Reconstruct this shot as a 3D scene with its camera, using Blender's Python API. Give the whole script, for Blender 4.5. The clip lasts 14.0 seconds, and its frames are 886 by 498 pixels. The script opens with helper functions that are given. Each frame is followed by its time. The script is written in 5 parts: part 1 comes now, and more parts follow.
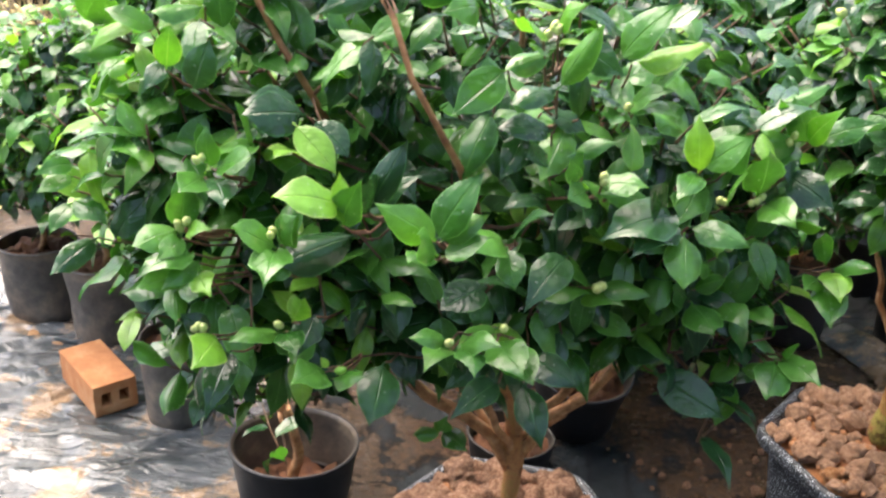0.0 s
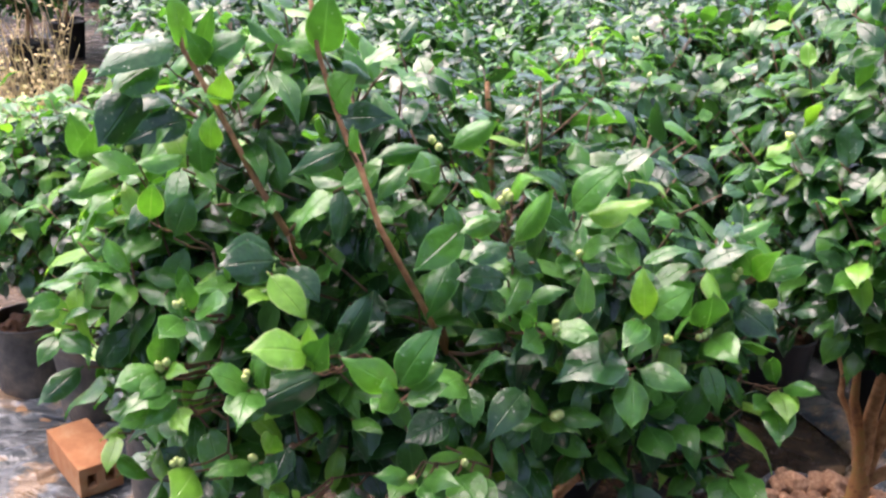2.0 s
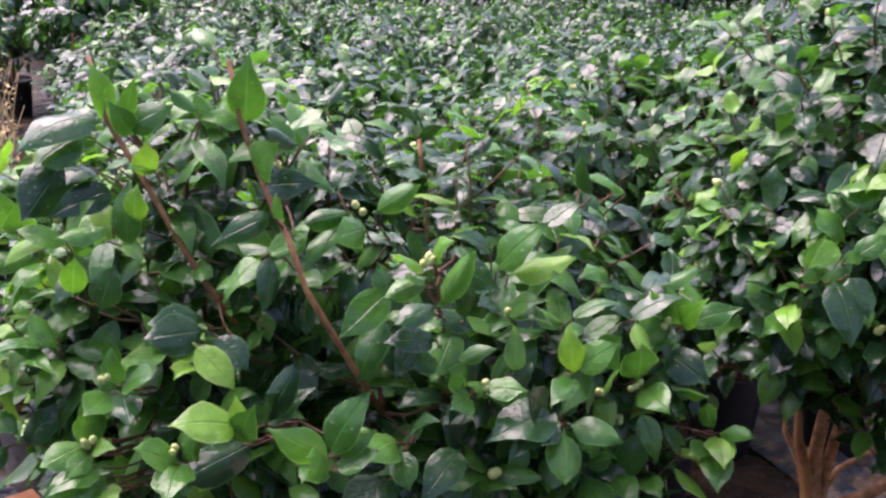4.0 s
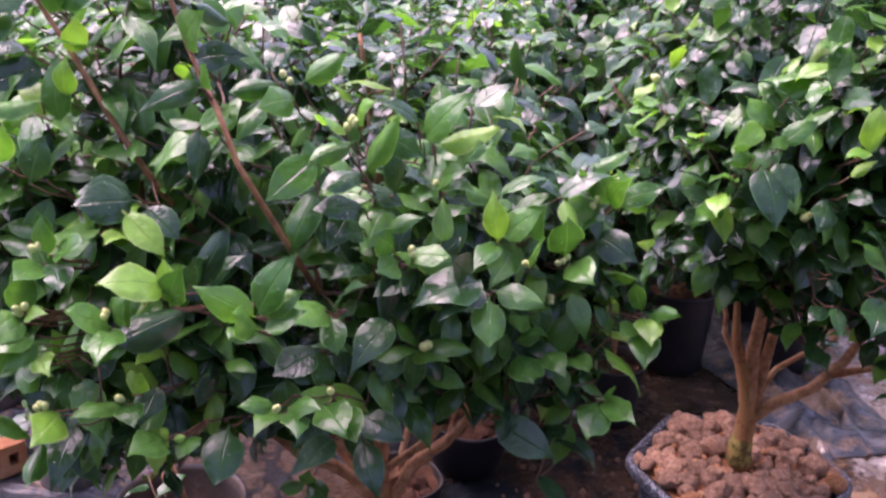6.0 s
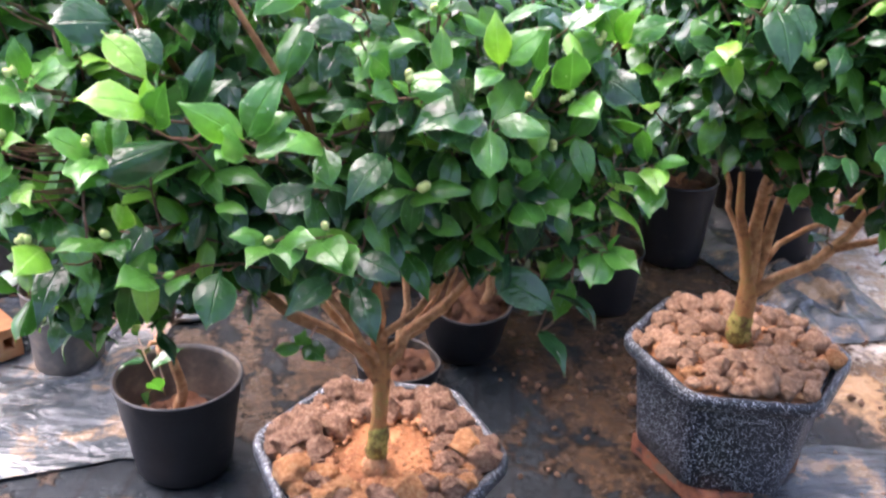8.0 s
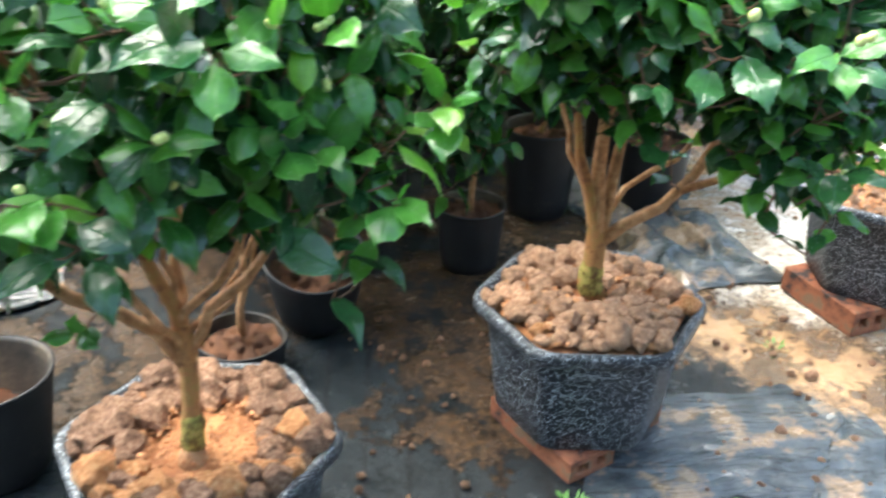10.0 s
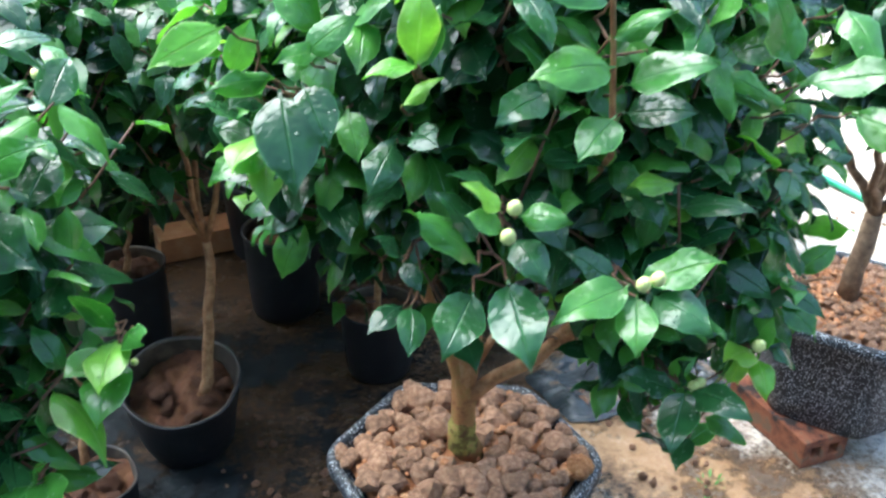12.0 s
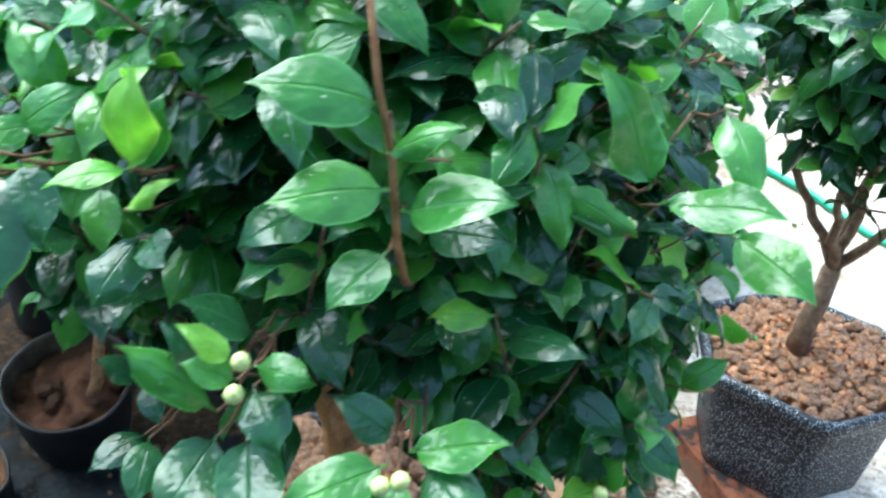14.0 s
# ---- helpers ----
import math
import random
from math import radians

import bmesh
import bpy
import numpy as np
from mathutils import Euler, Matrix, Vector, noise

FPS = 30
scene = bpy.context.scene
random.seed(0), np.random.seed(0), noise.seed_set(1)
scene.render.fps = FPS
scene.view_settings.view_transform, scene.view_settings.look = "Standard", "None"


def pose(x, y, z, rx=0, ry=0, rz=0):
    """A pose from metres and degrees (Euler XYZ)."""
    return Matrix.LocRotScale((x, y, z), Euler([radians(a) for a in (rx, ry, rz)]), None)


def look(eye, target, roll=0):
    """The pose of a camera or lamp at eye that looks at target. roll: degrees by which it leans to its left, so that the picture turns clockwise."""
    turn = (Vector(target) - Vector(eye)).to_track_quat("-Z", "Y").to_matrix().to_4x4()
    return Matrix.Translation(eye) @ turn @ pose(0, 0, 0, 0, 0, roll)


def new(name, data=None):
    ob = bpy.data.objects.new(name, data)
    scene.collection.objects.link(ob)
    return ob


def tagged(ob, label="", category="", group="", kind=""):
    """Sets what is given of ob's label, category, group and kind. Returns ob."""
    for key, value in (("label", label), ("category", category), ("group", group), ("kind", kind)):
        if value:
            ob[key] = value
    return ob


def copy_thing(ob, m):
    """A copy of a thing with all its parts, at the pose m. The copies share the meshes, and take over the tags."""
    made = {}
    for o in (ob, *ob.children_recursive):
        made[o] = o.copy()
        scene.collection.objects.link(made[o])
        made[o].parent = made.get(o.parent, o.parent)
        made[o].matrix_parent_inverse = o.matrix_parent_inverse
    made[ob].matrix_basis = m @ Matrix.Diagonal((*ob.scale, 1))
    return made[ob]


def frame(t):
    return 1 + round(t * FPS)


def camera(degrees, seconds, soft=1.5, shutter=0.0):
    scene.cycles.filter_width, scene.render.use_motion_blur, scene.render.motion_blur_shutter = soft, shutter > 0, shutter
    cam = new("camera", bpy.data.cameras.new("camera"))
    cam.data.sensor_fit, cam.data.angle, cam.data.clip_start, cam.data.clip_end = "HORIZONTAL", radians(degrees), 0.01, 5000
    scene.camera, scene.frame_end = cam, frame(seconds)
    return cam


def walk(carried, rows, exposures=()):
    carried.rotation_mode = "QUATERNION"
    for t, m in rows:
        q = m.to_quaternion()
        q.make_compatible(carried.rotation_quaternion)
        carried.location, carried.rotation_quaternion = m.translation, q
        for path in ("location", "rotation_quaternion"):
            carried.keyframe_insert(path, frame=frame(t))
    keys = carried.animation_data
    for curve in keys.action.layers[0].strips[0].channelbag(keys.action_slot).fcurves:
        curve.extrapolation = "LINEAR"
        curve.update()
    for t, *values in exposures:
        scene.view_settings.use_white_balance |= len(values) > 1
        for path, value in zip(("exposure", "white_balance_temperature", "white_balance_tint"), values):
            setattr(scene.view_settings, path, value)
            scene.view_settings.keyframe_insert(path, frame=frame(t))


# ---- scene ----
cam = camera(52.0, 14.0, soft=2.5, shutter=0.5)
PATH = [
    (0, (0.092, 0.013, 1.185), (0.001, 1.849, 0.397), 2.8),
    (0.5, (0.105, 0.004, 1.205), (0.019, 1.853, 0.449), 2.9),
    (1, (0.111, -0.008, 1.233), (0.037, 1.852, 0.501), 2.8),
    (1.5, (0.116, -0.009, 1.261), (0.043, 1.855, 0.541), 2.7),
    (2, (0.115, -0.004, 1.291), (0.034, 1.868, 0.592), 2.9),
    (2.2, (0.115, -0.002, 1.302), (0.029, 1.874, 0.613), 2.9),
    (4.3, (0.163, -0.001, 1.31), (0.179, 1.906, 0.707), 1.4),
    (4.5, (0.176, -0.004, 1.303), (0.2, 1.898, 0.686), 1.4),
    (5, (0.193, -0.017, 1.289), (0.231, 1.877, 0.648), 1.4),
    (5.5, (0.194, -0.033, 1.272), (0.249, 1.85, 0.6), 1.7),
    (6, (0.19, -0.04, 1.248), (0.254, 1.828, 0.534), 2.1),
    (6.5, (0.19, -0.041, 1.225), (0.26, 1.814, 0.48), 2.2),
    (7, (0.187, -0.039, 1.211), (0.26, 1.802, 0.434), 2.2),
    (7.2, (0.187, -0.04, 1.204), (0.259, 1.795, 0.411), 2.2),
    (9.3, (0.246, 0.005, 1.098), (0.397, 1.752, 0.137), 2.0),
    (9.5, (0.267, 0.022, 1.1), (0.451, 1.767, 0.14), 1.9),
    (10, (0.333, 0.064, 1.097), (0.607, 1.81, 0.16), 1.8),
    (10.5, (0.42, 0.115, 1.095), (0.774, 1.86, 0.185), 1.4),
    (11, (0.494, 0.198, 1.105), (0.856, 1.949, 0.208), 1.2),
    (11.5, (0.585, 0.289, 1.135), (0.892, 2.041, 0.221), 1.6),
    (12, (0.645, 0.333, 1.175), (0.856, 2.098, 0.258), 0.8),
    (12.5, (0.673, 0.337, 1.203), (0.889, 2.056, 0.204), 1.6),
    (13, (0.704, 0.366, 1.209), (0.934, 2.078, 0.2), 3.9),
    (13.5, (0.757, 0.445, 1.212), (0.956, 2.157, 0.198), 6.9),
    (14, (0.82, 0.496, 1.224), (1.005, 2.208, 0.207), 5.6),
]
EXPOSURES = [
    (0.0, 2.63, 7000, 15), (2.0, 2.33, 6650, 26), (4.4, 1.92, 6350, 48), (5.5, 2.02, 6300, 60), (6.5, 2.46, 6350, 56), (7.2, 2.77, 6300, 44),
    (9.3, 3.37, 6400, 6), (10.5, 3.24, 6250, 2), (11.5, 2.82, 5800, 2), (13.0, 2.76, 5450, 6), (14.0, 2.67, 5400, -3)]
walk(cam, [(t, look(eye, target, roll)) for t, eye, target, roll in PATH], EXPOSURES)

# ---- world and light: a bright overcast day ----
world = bpy.data.worlds.new("overcast_sky")
scene.world = world
world.use_nodes = True
wn, wl = world.node_tree.nodes, world.node_tree.links
sky = wn.new("ShaderNodeTexSky")
sky.sky_type, sky.sun_disc = "NISHITA", False
sky.sun_elevation, sky.sun_rotation = radians(66), radians(-36)
sky.air_density, sky.dust_density, sky.ozone_density = 1.0, 4.0, 0.6
wl.new(sky.outputs[0], wn["Background"].inputs[0])
wn["Background"].inputs[1].default_value = 0.10
sun = new("sun", bpy.data.lights.new("sun", "SUN"))
sun.data.energy, sun.data.angle, sun.data.color = 1.5, radians(60), (1.0, 0.97, 0.92)
sun.matrix_world = look((-3.8, 2.2, 8.2), (0, 0, 0))
scene.view_settings.exposure = 0.0

# ---- small helpers ----
UP = Vector((0, 0, 1))


def unit(v):
    v = Vector(v)
    return v.normalized() if v.length > 1e-9 else Vector((0, 0, 1))


def frame_of(origin, along, normal, scale=1.0):
    """The matrix that lays local y on along and local z near normal, at origin."""
    y = unit(along)
    x = y.cross(Vector(normal))
    x = x.normalized() if x.length > 1e-5 else y.orthogonal().normalized()
    z = x.cross(y)
    m = Matrix((x, y, z)).transposed().to_4x4() @ Matrix.Diagonal((scale, scale, scale, 1))
    m.translation = origin
    return m


def part(name, data, material, parent=None, label="", matrix=None, smooth=True):
    """One mesh object from a bmesh or a mesh, under a thing or a part."""
    if isinstance(data, bmesh.types.BMesh):
        mesh = bpy.data.meshes.new(name)
        data.to_mesh(mesh)
        data.free()
        data = mesh
        if smooth:
            data.shade_smooth()
    if material is not None and not data.materials:
        data.materials.append(material)
    ob = new(name, data)
    if parent is not None:
        ob.parent = parent
    if matrix is not None:
        ob.matrix_basis = matrix
    if label:
        tagged(ob, label)
    return ob


def thing(name, place, label, category, group="", kind="", turn=0.0):
    ob = new(name)
    ob.empty_display_size = 0.05
    ob.matrix_basis = pose(*place, 0, 0, turn)
    return tagged(ob, label, category, group, kind)


def mesh_from(name, verts, faces, uvs=None, mats=(), index=None, smooth=True):
    mesh = bpy.data.meshes.new(name)
    mesh.from_pydata(verts, [], faces)
    for m in mats:
        mesh.materials.append(m)
    if uvs is not None:
        layer = mesh.uv_layers.new(name="uv")
        loops = np.empty(len(mesh.loops), dtype=np.int32)
        mesh.loops.foreach_get("vertex_index", loops)
        layer.data.foreach_set("uv", np.asarray(uvs, dtype=np.float32)[loops].ravel())
    if index is not None:
        mesh.polygons.foreach_set("material_index", np.asarray(index, dtype=np.int32))
    if smooth:
        mesh.shade_smooth()
    mesh.update()
    return mesh


def tube_arrays(points, radii, sides=6, lumps=0.0, seed=0):
    """Vertices and faces of a tube along points."""
    rnd = random.Random(seed)
    pts = [Vector(p) for p in points]
    verts, faces = [], []
    side = None
    for i, p in enumerate(pts):
        d = unit(pts[min(i + 1, len(pts) - 1)] - pts[max(i - 1, 0)])
        side = d.orthogonal().normalized() if side is None else (side - d * side.dot(d)).normalized()
        other = d.cross(side)
        for k in range(sides):
            a = 2 * math.pi * k / sides
            r = radii[i] * (1 + lumps * rnd.uniform(-1, 1))
            verts.append(p + (side * math.cos(a) + other * math.sin(a)) * r)
    for i in range(len(pts) - 1):
        for k in range(sides):
            a, b = i * sides + k, i * sides + (k + 1) % sides
            faces.append((a, b, b + sides, a + sides))
    faces.append(tuple(range(sides - 1, -1, -1)))
    faces.append(tuple(range((len(pts) - 1) * sides, len(pts) * sides)))
    return verts, faces


def tube(name, points, radii, sides=8, lumps=0.0, seed=0):
    return mesh_from(name, *tube_arrays(points, radii, sides, lumps, seed))


def bend(a, b, lift, n=7, wob=0.0, seed=0):
    """Points on an arc from a to b that is lifted in its middle."""
    rnd = random.Random(seed)
    a, b = Vector(a), Vector(b)
    out = []
    for i in range(n):
        f = i / (n - 1)
        p = a.lerp(b, f) + Vector(lift) * (4 * f * (1 - f))
        if 0 < i < n - 1:
            p += Vector((rnd.uniform(-wob, wob), rnd.uniform(-wob, wob), rnd.uniform(-wob, wob)))
        out.append(p)
    return out


# ---- materials ----
def material(name):
    m = bpy.data.materials.new(name)
    m.use_nodes = True
    return m, m.node_tree.nodes, m.node_tree.links, m.node_tree.nodes["Principled BSDF"]


def ramp(nodes, stops):
    r = nodes.new("ShaderNodeValToRGB")
    e = r.color_ramp.elements
    while len(e) < len(stops):
        e.new(0.5)
    for el, (at, c) in zip(e, stops):
        el.position, el.color = at, (*c, 1) if len(c) == 3 else c
    return r


def noise_of(nodes, links, scale, detail=4, rough=0.6, coord="Object", vector=None):
    n = nodes.new("ShaderNodeTexNoise")
    n.inputs["Scale"].default_value, n.inputs["Detail"].default_value, n.inputs["Roughness"].default_value = scale, detail, rough
    if vector is None:
        c = nodes.new("ShaderNodeTexCoord")
        vector = c.outputs[coord]
    links.new(vector, n.inputs["Vector"])
    return n


def math_of(nodes, links, op, a, b=0.5, clamp=False):
    n = nodes.new("ShaderNodeMath")
    n.operation, n.use_clamp = op, clamp
    for i, v in enumerate((a, b)):
        if isinstance(v, (int, float)):
            n.inputs[i].default_value = v
        else:
            links.new(v, n.inputs[i])
    return n.outputs[0]


def mix_of(nodes, links, f, a, b, blend="MIX"):
    n = nodes.new("ShaderNodeMix")
    n.data_type, n.blend_type = "RGBA", blend
    for i, v in ((0, f), (6, a), (7, b)):
        if isinstance(v, (int, float)):
            n.inputs[i].default_value = v
        elif isinstance(v, tuple):
            n.inputs[i].default_value = (*v, 1)
        else:
            links.new(v, n.inputs[i])
    return n.outputs[2]


def bump_of(nodes, links, bsdf, height, strength, distance=0.002):
    b = nodes.new("ShaderNodeBump")
    b.inputs["Strength"].default_value, b.inputs["Distance"].default_value = strength, distance
    links.new(height, b.inputs["Height"])
    links.new(b.outputs[0], bsdf.inputs["Normal"])
    return b


def leaf_material(name, dark, light, vein, by_object, rough=0.3, through_share=0.2, glow=None):
    """Glossy leaf: colour varied leaf by leaf, a pale midrib, side veins as relief, wet speckle."""
    m, n, l, p = material(name)
    p.inputs["Coat Weight"].default_value, p.inputs["Coat Roughness"].default_value = 0.0, 0.12
    if by_object:
        rnd = n.new("ShaderNodeObjectInfo").outputs["Random"]
    else:
        rnd = n.new("ShaderNodeNewGeometry").outputs["Random Per Island"]
    col = mix_of(n, l, rnd, dark, light)
    blotch = noise_of(n, l, 42, 3, 0.55)
    br = ramp(n, [(0.3, (0.7, 0.7, 0.7)), (0.7, (1.2, 1.2, 1.15))])
    l.new(blotch.outputs[0], br.inputs[0])
    col = mix_of(n, l, 1.0, col, br.outputs[0], "MULTIPLY")
    uv = n.new("ShaderNodeTexCoord").outputs["UV"]
    sep = n.new("ShaderNodeSeparateXYZ")
    l.new(uv, sep.inputs[0])
    off = math_of(n, l, "ABSOLUTE", math_of(n, l, "SUBTRACT", sep.outputs[0], 0.5))
    rib = math_of(n, l, "SUBTRACT", 1.0, math_of(n, l, "MULTIPLY", off, 28.0), clamp=True)
    warp = math_of(n, l, "MULTIPLY", math_of(n, l, "SUBTRACT", noise_of(n, l, 22, 2, 0.5).outputs[0], 0.5), 0.16)
    along = math_of(n, l, "ADD", math_of(n, l, "SUBTRACT", sep.outputs[1], math_of(n, l, "MULTIPLY", off, 0.6)), warp)
    side = math_of(n, l, "POWER", math_of(n, l, "ABSOLUTE", math_of(n, l, "SINE", math_of(n, l, "MULTIPLY", along, 23.0))), 0.7)
    side = math_of(n, l, "SUBTRACT", 1.0, side)
    veins = math_of(n, l, "ADD", rib, math_of(n, l, "MULTIPLY", math_of(n, l, "POWER", side, 3.0), 0.07), clamp=True)
    col = mix_of(n, l, math_of(n, l, "MULTIPLY", veins, 0.40), col, vein)
    margin = math_of(n, l, "MULTIPLY", math_of(n, l, "SUBTRACT", off, 0.455), 22.0, clamp=True)
    col = mix_of(n, l, math_of(n, l, "MULTIPLY", margin, 0.55), col, tuple(min(0.6, v * 1.7) for v in vein))
    spots = n.new("ShaderNodeTexVoronoi")
    spots.inputs["Scale"].default_value = 210
    l.new(n.new("ShaderNodeTexCoord").outputs["Object"], spots.inputs["Vector"])
    pick = n.new("ShaderNodeSeparateColor")
    l.new(spots.outputs["Color"], pick.inputs[0])
    few = math_of(n, l, "GREATER_THAN", pick.outputs[0], 0.80)
    dot = math_of(n, l, "MULTIPLY", math_of(n, l, "SUBTRACT", 1.0, math_of(n, l, "MULTIPLY", spots.outputs["Distance"], 3.2), clamp=True), few)
    col = mix_of(n, l, math_of(n, l, "MULTIPLY", dot, 0.45), col, (0.30, 0.40, 0.30))
    l.new(col, p.inputs["Base Color"])
    fine = noise_of(n, l, 160, 2, 0.5)
    pucker = math_of(n, l, "ADD", math_of(n, l, "ADD", math_of(n, l, "MULTIPLY", fine.outputs[0], 0.6), math_of(n, l, "MULTIPLY", dot, 0.8)), math_of(n, l, "MULTIPLY", blotch.outputs[0], 1.9))
    height = math_of(n, l, "SUBTRACT", pucker, math_of(n, l, "ADD", math_of(n, l, "MULTIPLY", rib, 0.9), math_of(n, l, "MULTIPLY", side, 0.09)))
    bump_of(n, l, p, height, 0.6, 0.0016)
    rr = n.new("ShaderNodeMapRange")
    rr.inputs["To Min"].default_value, rr.inputs["To Max"].default_value = rough - 0.09, rough + 0.13
    gloss = noise_of(n, l, 75, 4, 0.65)
    l.new(gloss.outputs[0], rr.inputs[0])
    l.new(rr.outputs[0], p.inputs["Roughness"])
    p.inputs["Specular IOR Level"].default_value = 0.5
    tr = n.new("ShaderNodeBsdfTranslucent")
    tint = mix_of(n, l, 1.0, col, glow or (1.9, 2.1, 0.8), "MULTIPLY")
    l.new(tint, tr.inputs[0])
    mx = n.new("ShaderNodeMixShader")
    mx.inputs[0].default_value = through_share
    l.new(p.outputs[0], mx.inputs[1])
    l.new(tr.outputs[0], mx.inputs[2])
    l.new(mx.outputs[0], n["Material Output"].inputs[0])
    return m


LEAF_TONES = (
    ((0.011, 0.042, 0.016), (0.032, 0.106, 0.032), (0.05, 0.15, 0.05), 0.17, 0.16),
    ((0.030, 0.122, 0.020), (0.086, 0.250, 0.042), (0.12, 0.30, 0.08), 0.20, 0.26),
    ((0.095, 0.290, 0.028), (0.200, 0.410, 0.050), (0.28, 0.46, 0.14), 0.30, 0.32),
)
LEAF_ONE = [leaf_material("leaf_single_%s" % k, d, g, v, True, r, s) for k, (d, g, v, r, s) in zip(("old", "grown", "young"), LEAF_TONES)]
LEAF_MANY = [leaf_material("leaf_mass_%s" % k, d, g, v, False, r, s) for k, (d, g, v, r, s) in zip(("old", "grown", "young"), LEAF_TONES)]


def plain(name, stops, scale, rough, bump=0.3, fine=None, distance=0.002, metal=0.0, spread=0.12, random_tint=0.0):
    m, n, l, p = material(name)
    a = noise_of(n, l, scale, 6, 0.65)
    r = ramp(n, stops)
    l.new(a.outputs[0], r.inputs[0])
    col = r.outputs[0]
    if random_tint:
        rnd = n.new("ShaderNodeObjectInfo").outputs["Random"]
        tone = ramp(n, [(0.0, (1 - random_tint,) * 3), (1.0, (1 + random_tint,) * 3)])
        l.new(rnd, tone.inputs[0])
        col = mix_of(n, l, 1.0, col, tone.outputs[0], "MULTIPLY")
    l.new(col, p.inputs["Base Color"])
    b = noise_of(n, l, fine or scale * 6, 5, 0.7)
    bump_of(n, l, p, b.outputs[0], bump, distance)
    rr = n.new("ShaderNodeMapRange")
    rr.inputs["To Min"].default_value, rr.inputs["To Max"].default_value = rough - spread, rough + spread
    l.new(b.outputs[0], rr.inputs[0])
    l.new(rr.outputs[0], p.inputs["Roughness"])
    p.inputs["Metallic"].default_value = metal
    return m


BARK = plain("bark_tan", [(0.32, (0.20, 0.085, 0.032)), (0.5, (0.42, 0.205, 0.085)), (0.68, (0.57, 0.35, 0.18))], 60, 0.7, 0.9, 210, 0.004)
MOSS = plain("olive_moss", [(0.36, (0.13, 0.055, 0.018)), (0.46, (0.17, 0.125, 0.025)), (0.58, (0.40, 0.34, 0.08)), (0.68, (0.42, 0.22, 0.08))], 55, 0.9, 1.0, 320, 0.004)
MOSSY = plain("bark_mossy", [(0.34, (0.18, 0.070, 0.026)), (0.46, (0.42, 0.185, 0.062)), (0.60, (0.34, 0.20, 0.055)), (0.72, (0.54, 0.32, 0.14))], 42, 0.75, 0.9, 190, 0.005)
BARK_GREY = plain("bark_grey_brown", [(0.32, (0.09, 0.055, 0.032)), (0.5, (0.20, 0.125, 0.072)), (0.68, (0.32, 0.22, 0.135))], 50, 0.75, 0.9, 200, 0.004)
SHOOT = plain("young_bark_red_brown", [(0.3, (0.15, 0.060, 0.024)), (0.5, (0.30, 0.135, 0.05)), (0.7, (0.44, 0.24, 0.095))], 60, 0.6, 0.6, 260, 0.002)
TWIG = plain("twig_brown", [(0.3, (0.060, 0.032, 0.018)), (0.7, (0.19, 0.095, 0.045))], 60, 0.65, 0.4, 300, 0.001)
BUD = plain("bud_pale_green", [(0.3, (0.50, 0.60, 0.16)), (0.7, (0.72, 0.75, 0.32))], 300, 0.4, 0.2, 900, 0.0004)
CLOD = plain("clay_clod", [(0.34, (0.15, 0.068, 0.038)), (0.5, (0.34, 0.178, 0.100)), (0.66, (0.54, 0.33, 0.205))], 3.2, 0.88, 1.0, 9.0, 0.014, random_tint=0.24)
CLOD_PALE = plain("dry_clay_clod", [(0.30, (0.135, 0.072, 0.042)), (0.5, (0.315, 0.172, 0.098)), (0.70, (0.48, 0.30, 0.185))], 2.6, 0.85, 0.8, 8.0, 0.006, random_tint=0.25)
CLOD_ORANGE = plain("orange_clay_clod", [(0.32, (0.38, 0.13, 0.045)), (0.5, (0.60, 0.265, 0.095)), (0.68, (0.74, 0.44, 0.21))], 3.0, 0.88, 1.0, 9.0, 0.014, random_tint=0.12)
CRUMB = plain("clay_crumb", [(0.32, (0.26, 0.105, 0.045)), (0.5, (0.46, 0.205, 0.085)), (0.68, (0.58, 0.34, 0.18))], 45, 0.85, 0.9, 260, 0.003)
# darkened copy of the orange earth; the crowns' shade is in its colour
SHADED_EARTH = plain("shaded_pot_earth", [(0.3, (0.065, 0.023, 0.010)), (0.5, (0.165, 0.062, 0.024)), (0.7, (0.25, 0.112, 0.046))], 26, 0.8, 1.0, 150, 0.006)
EARTH = plain("orange_earth", [(0.3, (0.20, 0.070, 0.027)), (0.5, (0.40, 0.160, 0.058)), (0.7, (0.52, 0.245, 0.098))], 26, 0.8, 1.0, 150, 0.006)
BLACK_POT = plain("black_nursery_plastic", [(0.3, (0.007, 0.007, 0.008)), (0.60, (0.013, 0.013, 0.015)), (0.80, (0.06, 0.045, 0.034))], 14, 0.5, 0.15, 120, 0.001)
# paler than the outer wall: light caught by the ribs is in its colour
POT_INSIDE = plain("lit_pot_inside", [(0.3, (0.025, 0.022, 0.019)), (0.5, (0.075, 0.060, 0.046)), (0.7, (0.20, 0.155, 0.105))], 14, 0.45, 0.2, 120, 0.001)
GREY_POT = plain("muddy_grow_bag", [(0.3, (0.035, 0.034, 0.034)), (0.5, (0.11, 0.098, 0.085)), (0.7, (0.27, 0.21, 0.155))], 11, 0.6, 0.5, 60, 0.004)
BRICK = plain("orange_brick", [(0.25, (0.36, 0.13, 0.05)), (0.5, (0.50, 0.21, 0.08)), (0.75, (0.60, 0.34, 0.17))], 16, 0.85, 0.7, 170, 0.002, random_tint=0.1)
BRICK_RED = plain("red_brick", [(0.38, (0.026, 0.020, 0.018)), (0.45, (0.17, 0.055, 0.027)), (0.54, (0.26, 0.092, 0.042)), (0.62, (0.17, 0.10, 0.058))], 17, 0.85, 0.7, 170, 0.002)
